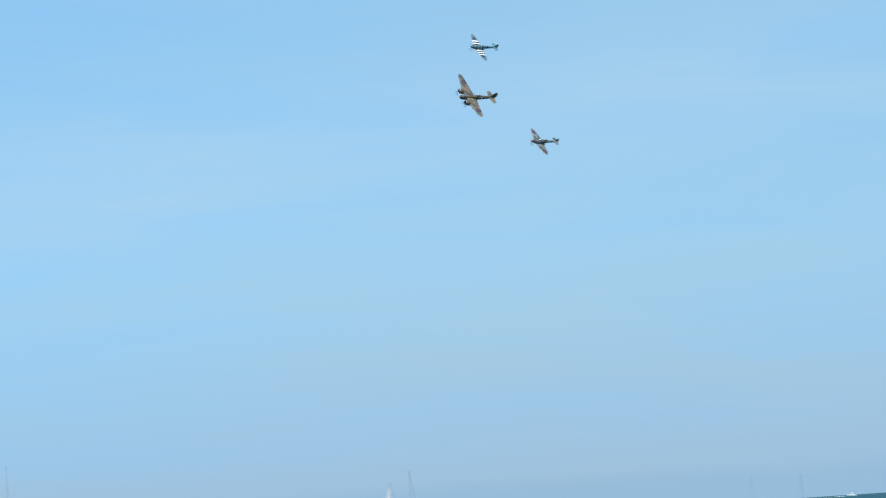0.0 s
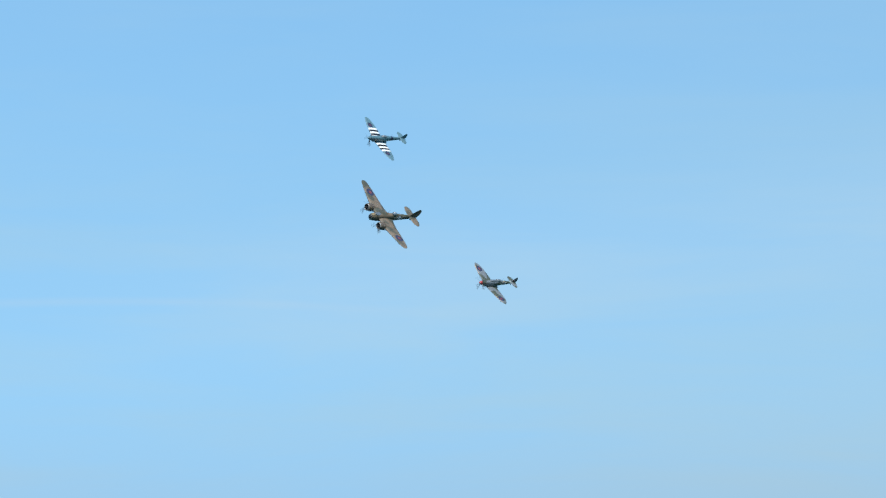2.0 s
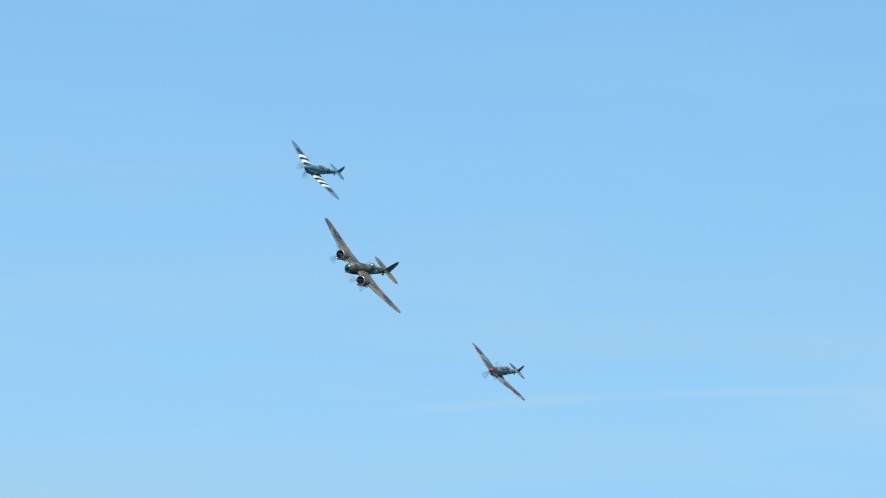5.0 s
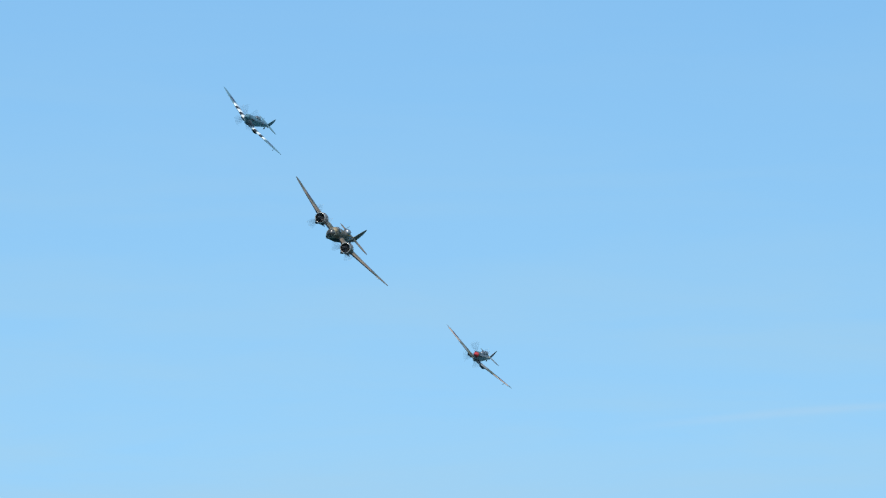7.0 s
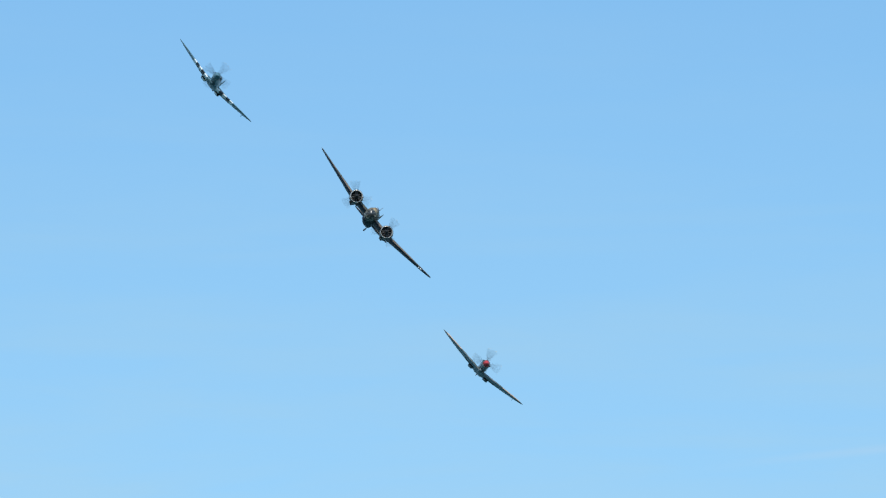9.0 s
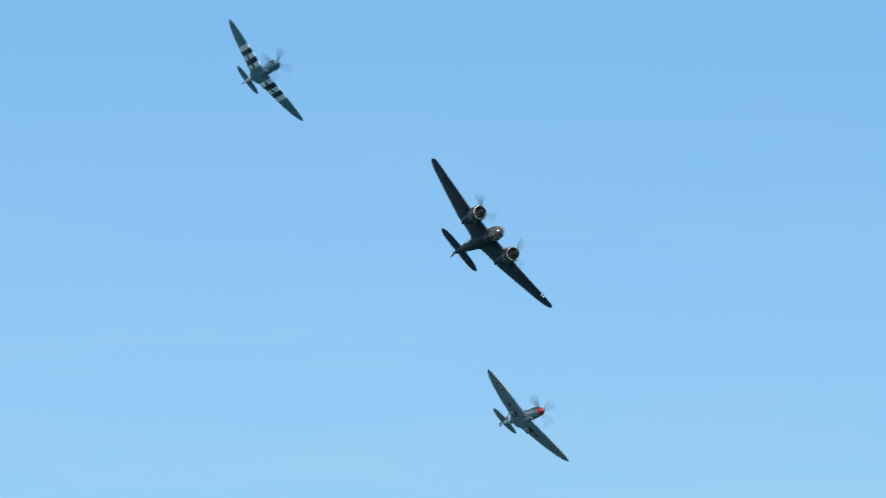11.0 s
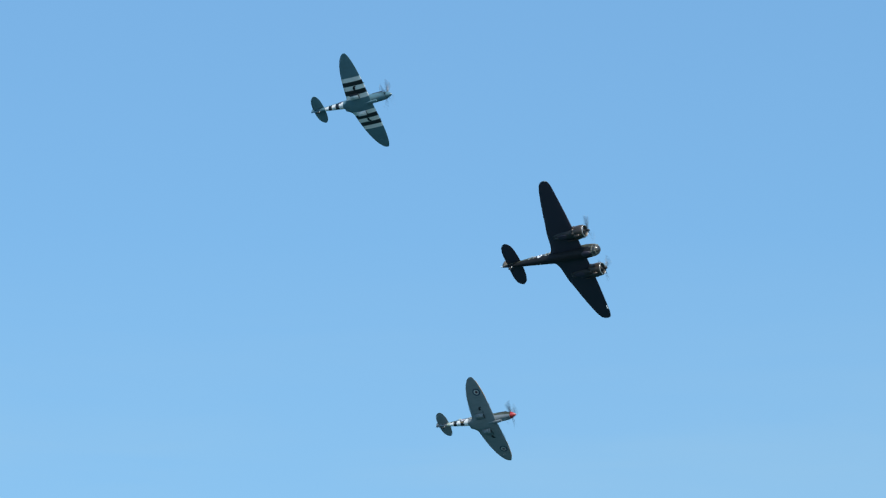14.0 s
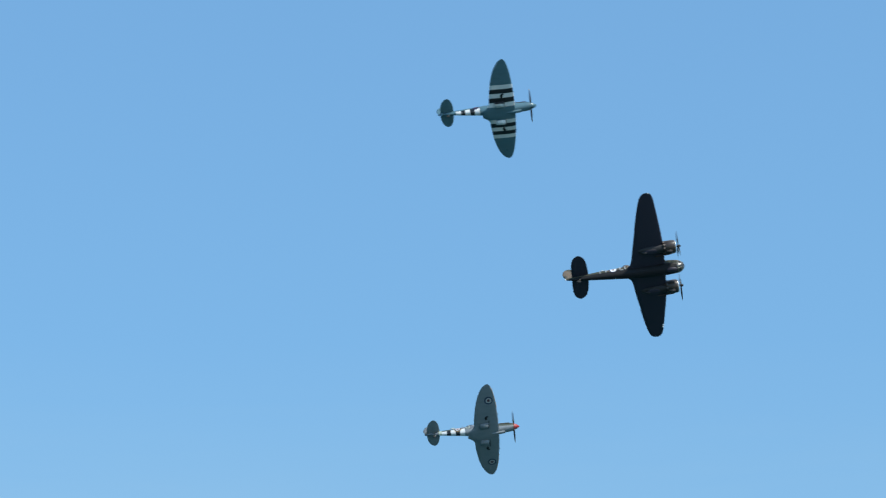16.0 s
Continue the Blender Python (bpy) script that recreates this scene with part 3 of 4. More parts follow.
def bomber():
    b = thing("bomber_aircraft", "brown and green camouflaged twin-engined bomber with black underside, banking in flight", "aircraft")
    rows = [(2.62, -0.088, 0.605, 0.655, 0.80), (2.30, -0.06, 0.625, 0.705, 0.865), (1.6, -0.04, 0.66, 0.76, 0.96), (0.4, -0.02, 0.66, 0.76, 1.00), (-1.2, 0.0, 0.61, 0.68, 0.97),
            (-2.6, 0.02, 0.53, 0.58, 0.87), (-4.2, 0.06, 0.42, 0.47, 0.73), (-6.0, 0.10, 0.30, 0.36, 0.55), (-7.6, 0.12, 0.17, 0.26, 0.37),
            (-8.5, 0.12, 0.07, 0.16, 0.22), (-8.75, 0.12, 0.03, 0.08, 0.06)]
    part("fuselage", loft([body_ring(*r) for r in smooth_rows(rows, 3)]), M_BOMBER_SIDE, b)
    # glazed nose with its metal frames, and the solid panel above it
    nose = [(2.30, -0.06, 0.615, 0.695, 0.855), (2.75, -0.10, 0.58, 0.62, 0.76), (3.10, -0.13, 0.47, 0.47, 0.58), (3.32, -0.15, 0.29, 0.28, 0.34), (3.43, -0.16, 0.07, 0.07, 0.08)]
    rings = [body_ring(*r) for r in smooth_rows(nose, 3)]
    glass = part("nose_glazing", loft(rings), M_NOSE_GLASS, b, "glazed rounded nose")
    for x in (2.75, 3.10):
        zc, w, t, d = [r[1:] for r in nose if r[0] == x][0]
        part("glazing_frame", loft([body_ring(x + 0.03, zc, w + 0.012, t + 0.012, d + 0.012), body_ring(x - 0.03, zc, w + 0.02, t + 0.02, d + 0.02)]), M_GLAZING_BAR, glass)
    for k in range(8):
        a = 2 * math.pi * (k + 0.5) / 8
        bm = bmesh.new()
        pts = [(r[0], r[2] * math.cos(a) * 1.02, r[1] + (r[3] if math.sin(a) > 0 else r[4]) * math.sin(a) * 1.02) for r in nose[:4]]
        for p, q in zip(pts, pts[1:]):
            rod(p, q, 0.028, bm, 6)
        part("glazing_frame", bm, M_GLAZING_BAR, glass)
    part("nose_panel", tilted_panel(), plain("tan_nose_panel", (0.26, 0.19, 0.10), 0.5), glass, "tan flat panel on the nose")
    part("chin_blister", dome((0.62, 0.30, 0.26), (2.05, -0.12, -0.84)), M_BOMBER_UNDER, b, "black gun blister under the nose")
    shell = []
    for x, zc, w, t, d in smooth_rows(nose[:3], 4):
        arc = [radians(6 + 168 * i / 16) for i in range(17)]
        shell.append([(x, w * g * math.copysign(abs(math.cos(a)) ** 0.87, math.cos(a)), zc + t * g * abs(math.sin(a)) ** 0.87)
                      for g, line in ((1.03, arc), (1.005, arc[::-1])) for a in line])
    part("nose_decking", loft(shell), plain("brown_nose_paint", (0.13, 0.096, 0.056), 0.55), glass, "brown painted upper nose skin")
    part("canopy", dome((0.95, 0.42, 0.25), (1.70, 0, 0.55)), M_CANOPY, b, "framed cockpit glazing")
    screen = block((0.34, 0.42, 0.03), (0, 0, 0), 0.01)
    screen.transform(Matrix.Translation((2.36, 0.04, 0.77)) @ Matrix.Rotation(radians(-7), 4, "X") @ Matrix.Rotation(radians(29), 4, "Y"))
    part("windscreen", screen, M_SCREEN, b, "flat sloping windscreen panel")
    for x in (2.2, 1.85, 1.45, 1.05):
        w = math.sqrt(max(0.05, 1 - ((x - 1.70) / 0.95) ** 2))
        part("canopy_frame", loft([[(x + d, 0.43 * w * math.cos(a), 0.55 + 0.26 * w * math.sin(a)) for a in [math.pi * i / 12 for i in range(13)]] for d in (0.03, -0.03)]), M_FIN, b)
    part("aerial_mast", rod((-0.35, 0, 0.6), (-0.70, 0, 1.6), 0.035, n=8, r2=0.018), M_FIN, b)
    t = part("turret", dome((0.52, 0.42, 0.46), (-2.45, 0, 0.66)), M_CANOPY, b, "domed glass gun turret")
    part("turret_ring", spun_up(0.50, 0.09, (-2.45, 0, 0.56)), M_FIN, t)
    part("gun", rod((-2.7, 0.05, 0.8), (-3.5, 0.05, 0.92), 0.03), M_ENGINE, t)
    part("pitot", rod((2.4, 0.0, -0.85), (2.95, 0.0, -1.05), 0.025), M_ENGINE, b)
    part("identification_lamp", dome((0.08, 0.08, 0.05), (-3.7, 0.14, -0.68), 10, 6), M_LAMP, b)
    stations = [(0.0, 1.46, -2.55, -0.20, 0.15), (0.58, 1.46, -2.50, -0.20, 0.15), (0.8, 1.46, -2.20, -0.20, 0.16), (1.1, 1.45, -2.04, -0.20, 0.165), (1.5, 1.45, -1.93, -0.19, 0.165), (2.9, 1.42, -1.72, -0.18, 0.16), (4.6, 1.25, -1.39, 0.05, 0.14),
                (6.4, 1.03, -1.03, 0.29, 0.12), (7.5, 0.88, -0.79, 0.45, 0.10), (8.05, 0.77, -0.61, 0.53, 0.09), (8.35, 0.65, -0.44, 0.575, 0.09),
                (8.52, 0.50, -0.22, 0.60, 0.10), (8.585, 0.32, 0.0, 0.61, 0.2)]
    def on_wing(bm):
        return rigged(bm, 0.028, 11.0, 1.9)

    for side in (1, -1):
        wing = part("wing", on_wing(surface(stations, side)), [M_BOMBER_TOP, M_BOMBER_UNDER], b)
        # the aileron, hung a little below the trailing edge
        ail = [(4.7, -0.95, -1.40, 0.06, 0.10), (6.3, -0.66, -1.08, 0.28, 0.10), (7.6, -0.40, -0.78, 0.46, 0.10)]
        part("aileron", on_wing(surface(ail, side)), [M_BOMBER_TOP, M_BOMBER_UNDER], wing)
        part("navigation_lamp", dome((0.10, 0.04, 0.04), (0.35, side * 8.53, 0.60), 8, 6), M_LAMP, wing)
        tail = [(0.0, -6.38, -8.1, 0.22, 0.11), (0.8, -6.42, -8.12, 0.22, 0.10), (1.6, -6.52, -8.08, 0.22, 0.09), (2.15, -6.72, -7.92, 0.22, 0.08),
                (2.40, -6.95, -7.7, 0.22, 0.08), (2.54, -7.22, -7.42, 0.22, 0.1)]
        plane = part("tailplane", surface(tail, side), [M_BOMBER_TOP, M_BOMBER_UNDER], b)
        part("elevator", surface(hinged(tail[1:5], 0.62), side), [M_BOMBER_TOP, M_BOMBER_UNDER], plane)
    for dy in (7.05, 7.30):
        part("landing_light", on_wing(dome((0.09, 0.09, 0.08), (0.84 - 0.1 * (dy - 7), dy, 0.305 + 0.14 * (dy - 7)), 12, 8)), M_LAMP, b, "white landing light let into the leading edge")
    fin = [(0, -6.3, -8.72, 0.15, 0.10), (0, -6.75, -8.92, 0.6, 0.09), (0, -7.15, -8.98, 1.1, 0.08), (0, -7.55, -8.88, 1.55, 0.08), (0, -7.9, -8.68, 1.85, 0.08), (0, -8.15, -8.42, 2.02, 0.1)]
    fin_part = part("fin", surface(fin, 1, "z"), M_FIN, b, "brown and green rounded fin")
    part("rudder", surface(hinged(fin[:5], 0.55), 1, "z"), M_FIN, fin_part)
    part("tail_lamp", dome((0.09, 0.07, 0.08), (-8.78, 0, 0.12), 10, 6), M_LAMP, b, "white tail lamp")
    leg = part("tail_wheel", rod((-7.2, 0, -0.05), (-7.45, 0, -0.52), 0.05), M_ALLOY, b)
    part("tyre", wheel((-7.48, 0, -0.58), 0.20, 0.13), M_RUBBER, leg)
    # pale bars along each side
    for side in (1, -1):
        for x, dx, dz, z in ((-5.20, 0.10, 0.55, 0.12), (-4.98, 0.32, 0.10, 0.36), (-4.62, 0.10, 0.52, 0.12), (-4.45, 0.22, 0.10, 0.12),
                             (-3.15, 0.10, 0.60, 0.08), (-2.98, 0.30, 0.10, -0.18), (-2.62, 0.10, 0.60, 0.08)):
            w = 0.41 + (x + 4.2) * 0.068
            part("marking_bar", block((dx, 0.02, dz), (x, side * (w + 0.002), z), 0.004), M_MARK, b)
    for y, z in BOMBER_ENGINE:
        n = part("nacelle", loft([nacelle_ring(y, z, *r) for r in ((1.65, 0.60, 0.60), (0.95, 0.50, 0.60), (0.3, 0.30, 0.58), (-0.3, 0.15, 0.52), (-0.8, 0.08, 0.42), (-1.15, 0.03, 0.25))]),
                 M_NACELLE, b, "engine nacelle, camouflaged above and black below")
        part("cowling", spun([(1.48, 0.62), (1.60, 0.69), (2.15, 0.71), (2.50, 0.68), (2.65, 0.62), (2.61, 0.53), (2.25, 0.51)], 32, (0, y, z)), M_COWL, n, "round dark brown engine cowling")
        part("collector_ring", torus(0.595, 0.058, (2.62, y, z)), M_RING, n, "bare metal exhaust collector ring")
        # crankcase widened to a dark disc that stands in for shade between the cylinders
        part("engine", spun([(1.85, 0.50), (2.38, 0.50), (2.40, 0.2), (2.60, 0.17), (2.67, 0.05)], 20, (0, y, z)), M_ENGINE, n)
        for k in range(9):
            a = 2 * math.pi * k / 9
            part("cylinder", rod((2.39, y + 0.2 * math.cos(a), z + 0.2 * math.sin(a)), (2.39, y + 0.48 * math.cos(a), z + 0.48 * math.sin(a)), 0.09, n=8), M_ENGINE, n)
        for k in range(10):
            a = 2 * math.pi * (k + 0.5) / 10
            flap = block((0.28, 0.36, 0.02), (0, 0, 0), 0.006)
            flap.transform(Matrix.Translation((1.46, y, z)) @ Matrix.Rotation(a, 4, "X") @ Matrix.Translation((0, 0, 0.68)) @ Matrix.Rotation(radians(8), 4, "Y"))
            part("cooling_gill", flap, M_COWL, n)
        part("air_intake", block((0.7, 0.26, 0.24), (1.95, y, z - 0.78), 0.07), M_COWL, n)
        part("exhaust_pipe", rod((2.1, y + 0.55, z - 0.42), (0.5, y + 0.6, z - 0.5), 0.075, r2=0.06), M_EXHAUST, n)
        part("wheel_door", dome((0.75, 0.30, 0.12), (0.1, y, z - 0.52)), M_BOMBER_UNDER, n)
        part("tyre", wheel((-0.55, y, z - 0.42), 0.30, 0.22), M_RUBBER, n)
    return b


def tilted_panel():
    bm = block((0.66, 0.60, 0.05), (0, 0, 0), 0.02)
    bm.transform(Matrix.Translation((2.84, 0.0, 0.49)) @ Matrix.Rotation(radians(29), 4, "Y"))
    return bm


def spun_up(r, h, at):
    return loft([[(at[0] + q * math.cos(2 * math.pi * i / 24), at[1] + q * 0.85 * math.sin(2 * math.pi * i / 24), at[2] + d) for i in range(24)]
                 for q, d in ((r, -h), (r * 1.05, 0), (r * 0.98, h))])


def nacelle_ring(y, z, x, top, bottom):
    return [(x, y + max(top, bottom) * 0.92 * math.cos(2 * math.pi * i / 24), z + (top if i < 12 else bottom) * math.sin(2 * math.pi * i / 24)) for i in range(24)]


def torus(R, r, at, n=36, m=10):
    """A ring about the x axis."""
    bm = bmesh.new()
    rings = []
    for i in range(n):
        a = 2 * math.pi * i / n
        rings.append([bm.verts.new((at[0] + r * math.sin(2 * math.pi * j / m), at[1] + (R + r * 0.7 * math.cos(2 * math.pi * j / m)) * math.cos(a),
                                    at[2] + (R + r * 0.7 * math.cos(2 * math.pi * j / m)) * math.sin(a))) for j in range(m)])
    for i in range(n):
        p, q = rings[i], rings[(i + 1) % n]
        for j in range(m):
            bm.faces.new((p[j], p[(j + 1) % m], q[(j + 1) % m], q[j]))
    return bm


def wheel(at, r, w):
    """A tyre whose axle lies along y."""
    rows = [(-0.5, 0.72), (-0.42, 0.92), (-0.2, 1.0), (0.2, 1.0), (0.42, 0.92), (0.5, 0.72)]
    return loft([[(at[0] + r * q * math.cos(2 * math.pi * i / 20), at[1] + w * d, at[2] + r * q * math.sin(2 * math.pi * i / 20)) for i in range(20)] for d, q in rows])


# ---- the fighters ----
def wing_height(y):
    return -0.71 + 0.124 * max(0.0, y - 0.4)


def fighter(label, top, under, body, tail_mats, fin_paint, plain_paint, two_seats, yellow_edges):
    b = thing("fighter_aircraft", label, "aircraft", "single-engined fighters")
    rows = [(2.46, 0.06, 0.36, 0.38, 0.38), (2.1, 0.05, 0.41, 0.44, 0.46), (1.3, 0.04, 0.44, 0.49, 0.58), (0.4, 0.02, 0.46, 0.52, 0.70), (-0.5, 0.02, 0.47, 0.55, 0.73),
            (-1.5, 0.03, 0.44, 0.58, 0.68), (-2.6, 0.06, 0.36, 0.48, 0.54), (-4.0, 0.10, 0.25, 0.33, 0.40), (-5.2, 0.13, 0.14, 0.22, 0.25), (-6.1, 0.15, 0.05, 0.12, 0.12), (-6.45, 0.15, 0.02, 0.05, 0.05)]
    part("fuselage", loft([body_ring(*r, 2.15) for r in smooth_rows(rows, 3)]), body, b)
    def on_wing(bm):
        return rigged(bm, 0.036, 6.6, 1.5)

    for side in (1, -1):
        st = []
        for k in range(15):
            s = math.sin(math.pi / 2 * k / 14)
            y = 5.615 * s
            c = 2.52 * math.sqrt(max(0.0006, 1 - s * s))
            lead = 0.97 - 0.352 * (2.52 - c)
            st.append((y, lead, lead - c, wing_height(y), 0.135 - 0.055 * s))
        # the root fillet sweeps the trailing edge back into the fuselage
        for y in (0.36, 0.46, 0.58, 0.72, 0.88, 1.05):
            c = 2.52 * math.sqrt(1 - (y / 5.615) ** 2)
            lead, swept = 0.97 - 0.352 * (2.52 - c), 0.62 * ((1.12 - y) / 0.76) ** 2.2
            st.append((y, lead, lead - c - swept, wing_height(y), 0.133 * c / (c + swept)))
        outer = [r for r in st if r[0] > 1.2]
        st = sorted([(0.0, 0.97, -2.17, wing_height(0), 0.105)] + [r for r in st if 0.3 < r[0] and r not in outer and abs(r[0] - 0.63) > 0.01]) + outer
        wing = part("wing", on_wing(surface(st, side)), [top, under], b)
        zr = wing_height(0.98) - 0.06
        rad = part("radiator", on_wing(block((0.98, 0.62, 0.24), (-0.50, side * 1.02, zr - 0.14), 0.07)), under, wing, "boxy radiator under the wing")
        # a dark plate in place of the shade inside the radiator's mouth
        part("radiator_mouth", on_wing(block((0.03, 0.50, 0.13), (-0.015, side * 1.02, zr - 0.16), 0.008)), M_RECESS_SHADE, rad)
        # shade in the open wheel bay and the leg's slot, laid on as a dark crescent and bar
        part("wheel_bay", on_wing(crescent((-0.14, side * 1.84), 0.25, -0.70, side)), M_RECESS_SHADE, wing)
        part("leg_slot", on_wing(block((0.06, 0.40, 0.02), (0.02, side * 1.40, wing_height(1.4) - 0.135), 0.004)), M_RECESS_SHADE, wing)
        part("gun_fairing", on_wing(rod((0.55, side * 2.15, wing_height(2.15)), (0.98, side * 2.15, wing_height(2.15)), 0.045, r2=0.035)), plain_paint, wing)
        if yellow_edges:
            edge = bmesh.new()
            pts = []
            for k in range(17):
                y = 2.9 + 2.2 * k / 16
                s = y / 5.615
                c = 2.52 * math.sqrt(1 - s * s)
                pts.append((0.955 - 0.352 * (2.52 - c), side * y, wing_height(y)))
            for p, q in zip(pts, pts[1:]):
                rod(p, q, 0.046, edge, 10)
            part("leading_edge_strip", on_wing(edge), M_YELLOW, wing, "yellow identification strip on the leading edge")
        tp = []
        for k in range(9):
            s = math.sin(math.pi / 2 * k / 8)
            c = 1.30 * math.sqrt(max(0.002, 1 - s ** 2.4))
            lead = -4.93 - 0.42 * (1.30 - c)
            tp.append((1.575 * s, lead, lead - c, 0.26, 0.09))
        plane = part("tailplane", surface(tp, side), tail_mats, b)
        part("elevator", surface(hinged(tp[1:8], 0.62), side), tail_mats, plane)
        part("aileron", on_wing(surface(hinged(outer[3:8], 0.78), side)), [top, under], wing)
        for k in range(6):
            x = 2.05 - 0.2 * k
            part("exhaust_stub", rod((x, side * 0.40, 0.24), (x - 0.14, side * 0.455, 0.22), 0.045, r2=0.04), M_EXHAUST, b)
    fin = [(0, -5.0, -6.42, 0.15, 0.09), (0, -5.25, -6.55, 0.45, 0.08), (0, -5.48, -6.54, 0.8, 0.08), (0, -5.68, -6.42, 1.1, 0.07), (0, -5.84, -6.24, 1.3, 0.07), (0, -5.96, -6.08, 1.40, 0.1)]
    fin_part = part("fin", surface(fin, 1, "z"), fin_paint, b)
    part("rudder", surface(hinged(fin[:5], 0.55), 1, "z"), fin_paint, fin_part)
    under_rudder = [(0, -5.9, -6.48, 0.16, 0.08), (0, -6.0, -6.46, -0.02, 0.08), (0, -6.1, -6.36, -0.12, 0.08)]
    part("rudder_foot", surface(under_rudder, 1, "z"), tail_mats[0], b)
    part("air_intake", loft([body_ring(x, z, w, h, h, 2.4, 16) for x, z, w, h in ((1.55, -0.62, 0.13, 0.10), (1.35, -0.66, 0.15, 0.13), (0.7, -0.76, 0.15, 0.12), (0.1, -0.76, 0.08, 0.05))]), plain_paint, b)
    seats = ((-0.35, 0.52, 0.50), (-1.70, 0.60, 0.58)) if two_seats else ((-0.95, 0.62, 0.48),)
    for x, l, z in seats:
        screen = block((0.40, 0.36, 0.03), (0, 0, 0), 0.01)
        screen.transform(Matrix.Translation((x + l * 1.22, 0, z + 0.12)) @ Matrix.Rotation(radians(35), 4, "Y"))
        can = part("canopy", dome((l * 1.1, 0.29, 0.31), (x, 0, z)), M_CANOPY, b, "blown clear cockpit canopy")
        part("windscreen", screen, M_SCREEN, can, "flat sloping windscreen panel")
        for d in (0.30, -0.25):
            w = math.sqrt(1 - (d / l / 1.1) ** 2)
            part("canopy_frame", loft([[(x + d + e, 0.295 * w * math.cos(a), z + 0.315 * w * math.sin(a)) for a in [math.pi * i / 12 for i in range(13)]] for e in (0.025, -0.025)]), plain_paint, can)
    pitot = part("pitot", rod((-0.10, 4.45, wing_height(4.45) - 0.05), (-0.10, 4.45, wing_height(4.45) - 0.34), 0.022), plain_paint, b)
    part("pitot_tube", rod((-0.16, 4.45, wing_height(4.45) - 0.34), (0.32, 4.45, wing_height(4.45) - 0.34), 0.018, r2=0.012), plain_paint, pitot)
    part("aerial", rod((-2.5, 0, 0.5), (-2.6, 0, 1.05), 0.02, r2=0.012), plain_paint, b)
    leg = part("tail_wheel", rod((-5.3, 0, -0.02), (-5.45, 0, -0.30), 0.035), M_ALLOY, b)
    part("tyre", wheel((-5.5, 0, -0.34), 0.13, 0.09), M_RUBBER, leg)
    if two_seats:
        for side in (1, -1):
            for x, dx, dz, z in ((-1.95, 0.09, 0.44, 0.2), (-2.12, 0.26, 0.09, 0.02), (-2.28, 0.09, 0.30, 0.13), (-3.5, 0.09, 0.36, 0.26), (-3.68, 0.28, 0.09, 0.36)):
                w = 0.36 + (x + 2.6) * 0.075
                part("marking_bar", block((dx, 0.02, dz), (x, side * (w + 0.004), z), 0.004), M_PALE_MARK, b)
    return b


def crescent(at, r, z, side):
    """A thin dark crescent lying under the wing, in place of the shade in the wheel bay."""
    out, inn = [], []
    for i in range(15):
        a = radians(-50 + 165 * i / 14)
        out.append((at[0] - r * math.cos(a), at[1] + side * r * math.sin(a)))
        inn.append((at[0] + 0.08 - 0.42 * r * math.cos(a), at[1] + side * 0.52 * r * math.sin(a)))
    bm = bmesh.new()
    def lift(p, d):
        return (p[0], p[1], z + 0.124 * (abs(p[1]) - 1.6) + d)
    rows = [[bm.verts.new(lift(p, d)) for p in line] for line, d in ((out, 0), (inn, 0), (inn, 0.05), (out, 0.05))]
    for j in range(4):
        p, q = rows[j], rows[(j + 1) % 4]
        for i in range(14):
            bm.faces.new((p[i], p[i + 1], q[i + 1], q[i]))
    for i in (0, 14):
        bm.faces.new([r[i] for r in rows])
    return bm


SPINNER = [(-0.02, 0.34), (0.12, 0.305), (0.30, 0.22), (0.45, 0.13), (0.56, 0.03)]
HUB = [(0.0, 0.16), (0.12, 0.15), (0.24, 0.09), (0.28, 0.03)]

bomber_aircraft = bomber()
bomber_props = [propeller(bomber_aircraft, (2.93, y, z), 3, 1.60, HUB, M_ENGINE, "black three-bladed propeller") for y, z in BOMBER_ENGINE]
blue_fighter = fighter("blue-painted fighter with black and white wing stripes, banking in flight", M_BLUE_TOP, M_BLUE_UNDER, M_BLUE_BODY, [M_BLUE, M_BLUE], M_BLUE, M_BLUE, False, False)
blue_prop = propeller(blue_fighter, (2.50, 0, 0.07), 4, 1.62, SPINNER, M_BLUE_GLOSS, "black four-bladed propeller with a blue spinner")
grey_fighter = fighter("grey and green two-seat fighter with red spinner, banking in flight", M_GREY_TOP, M_GREY_UNDER, M_GREY_BODY, [M_GREY_TAIL, M_GREY], M_GREY_FIN, M_GREY, True, True)
grey_prop = propeller(grey_fighter, (2.50, 0, 0.07), 4, 1.62, SPINNER, M_SPIN_RED, "black four-bladed propeller with a red spinner")


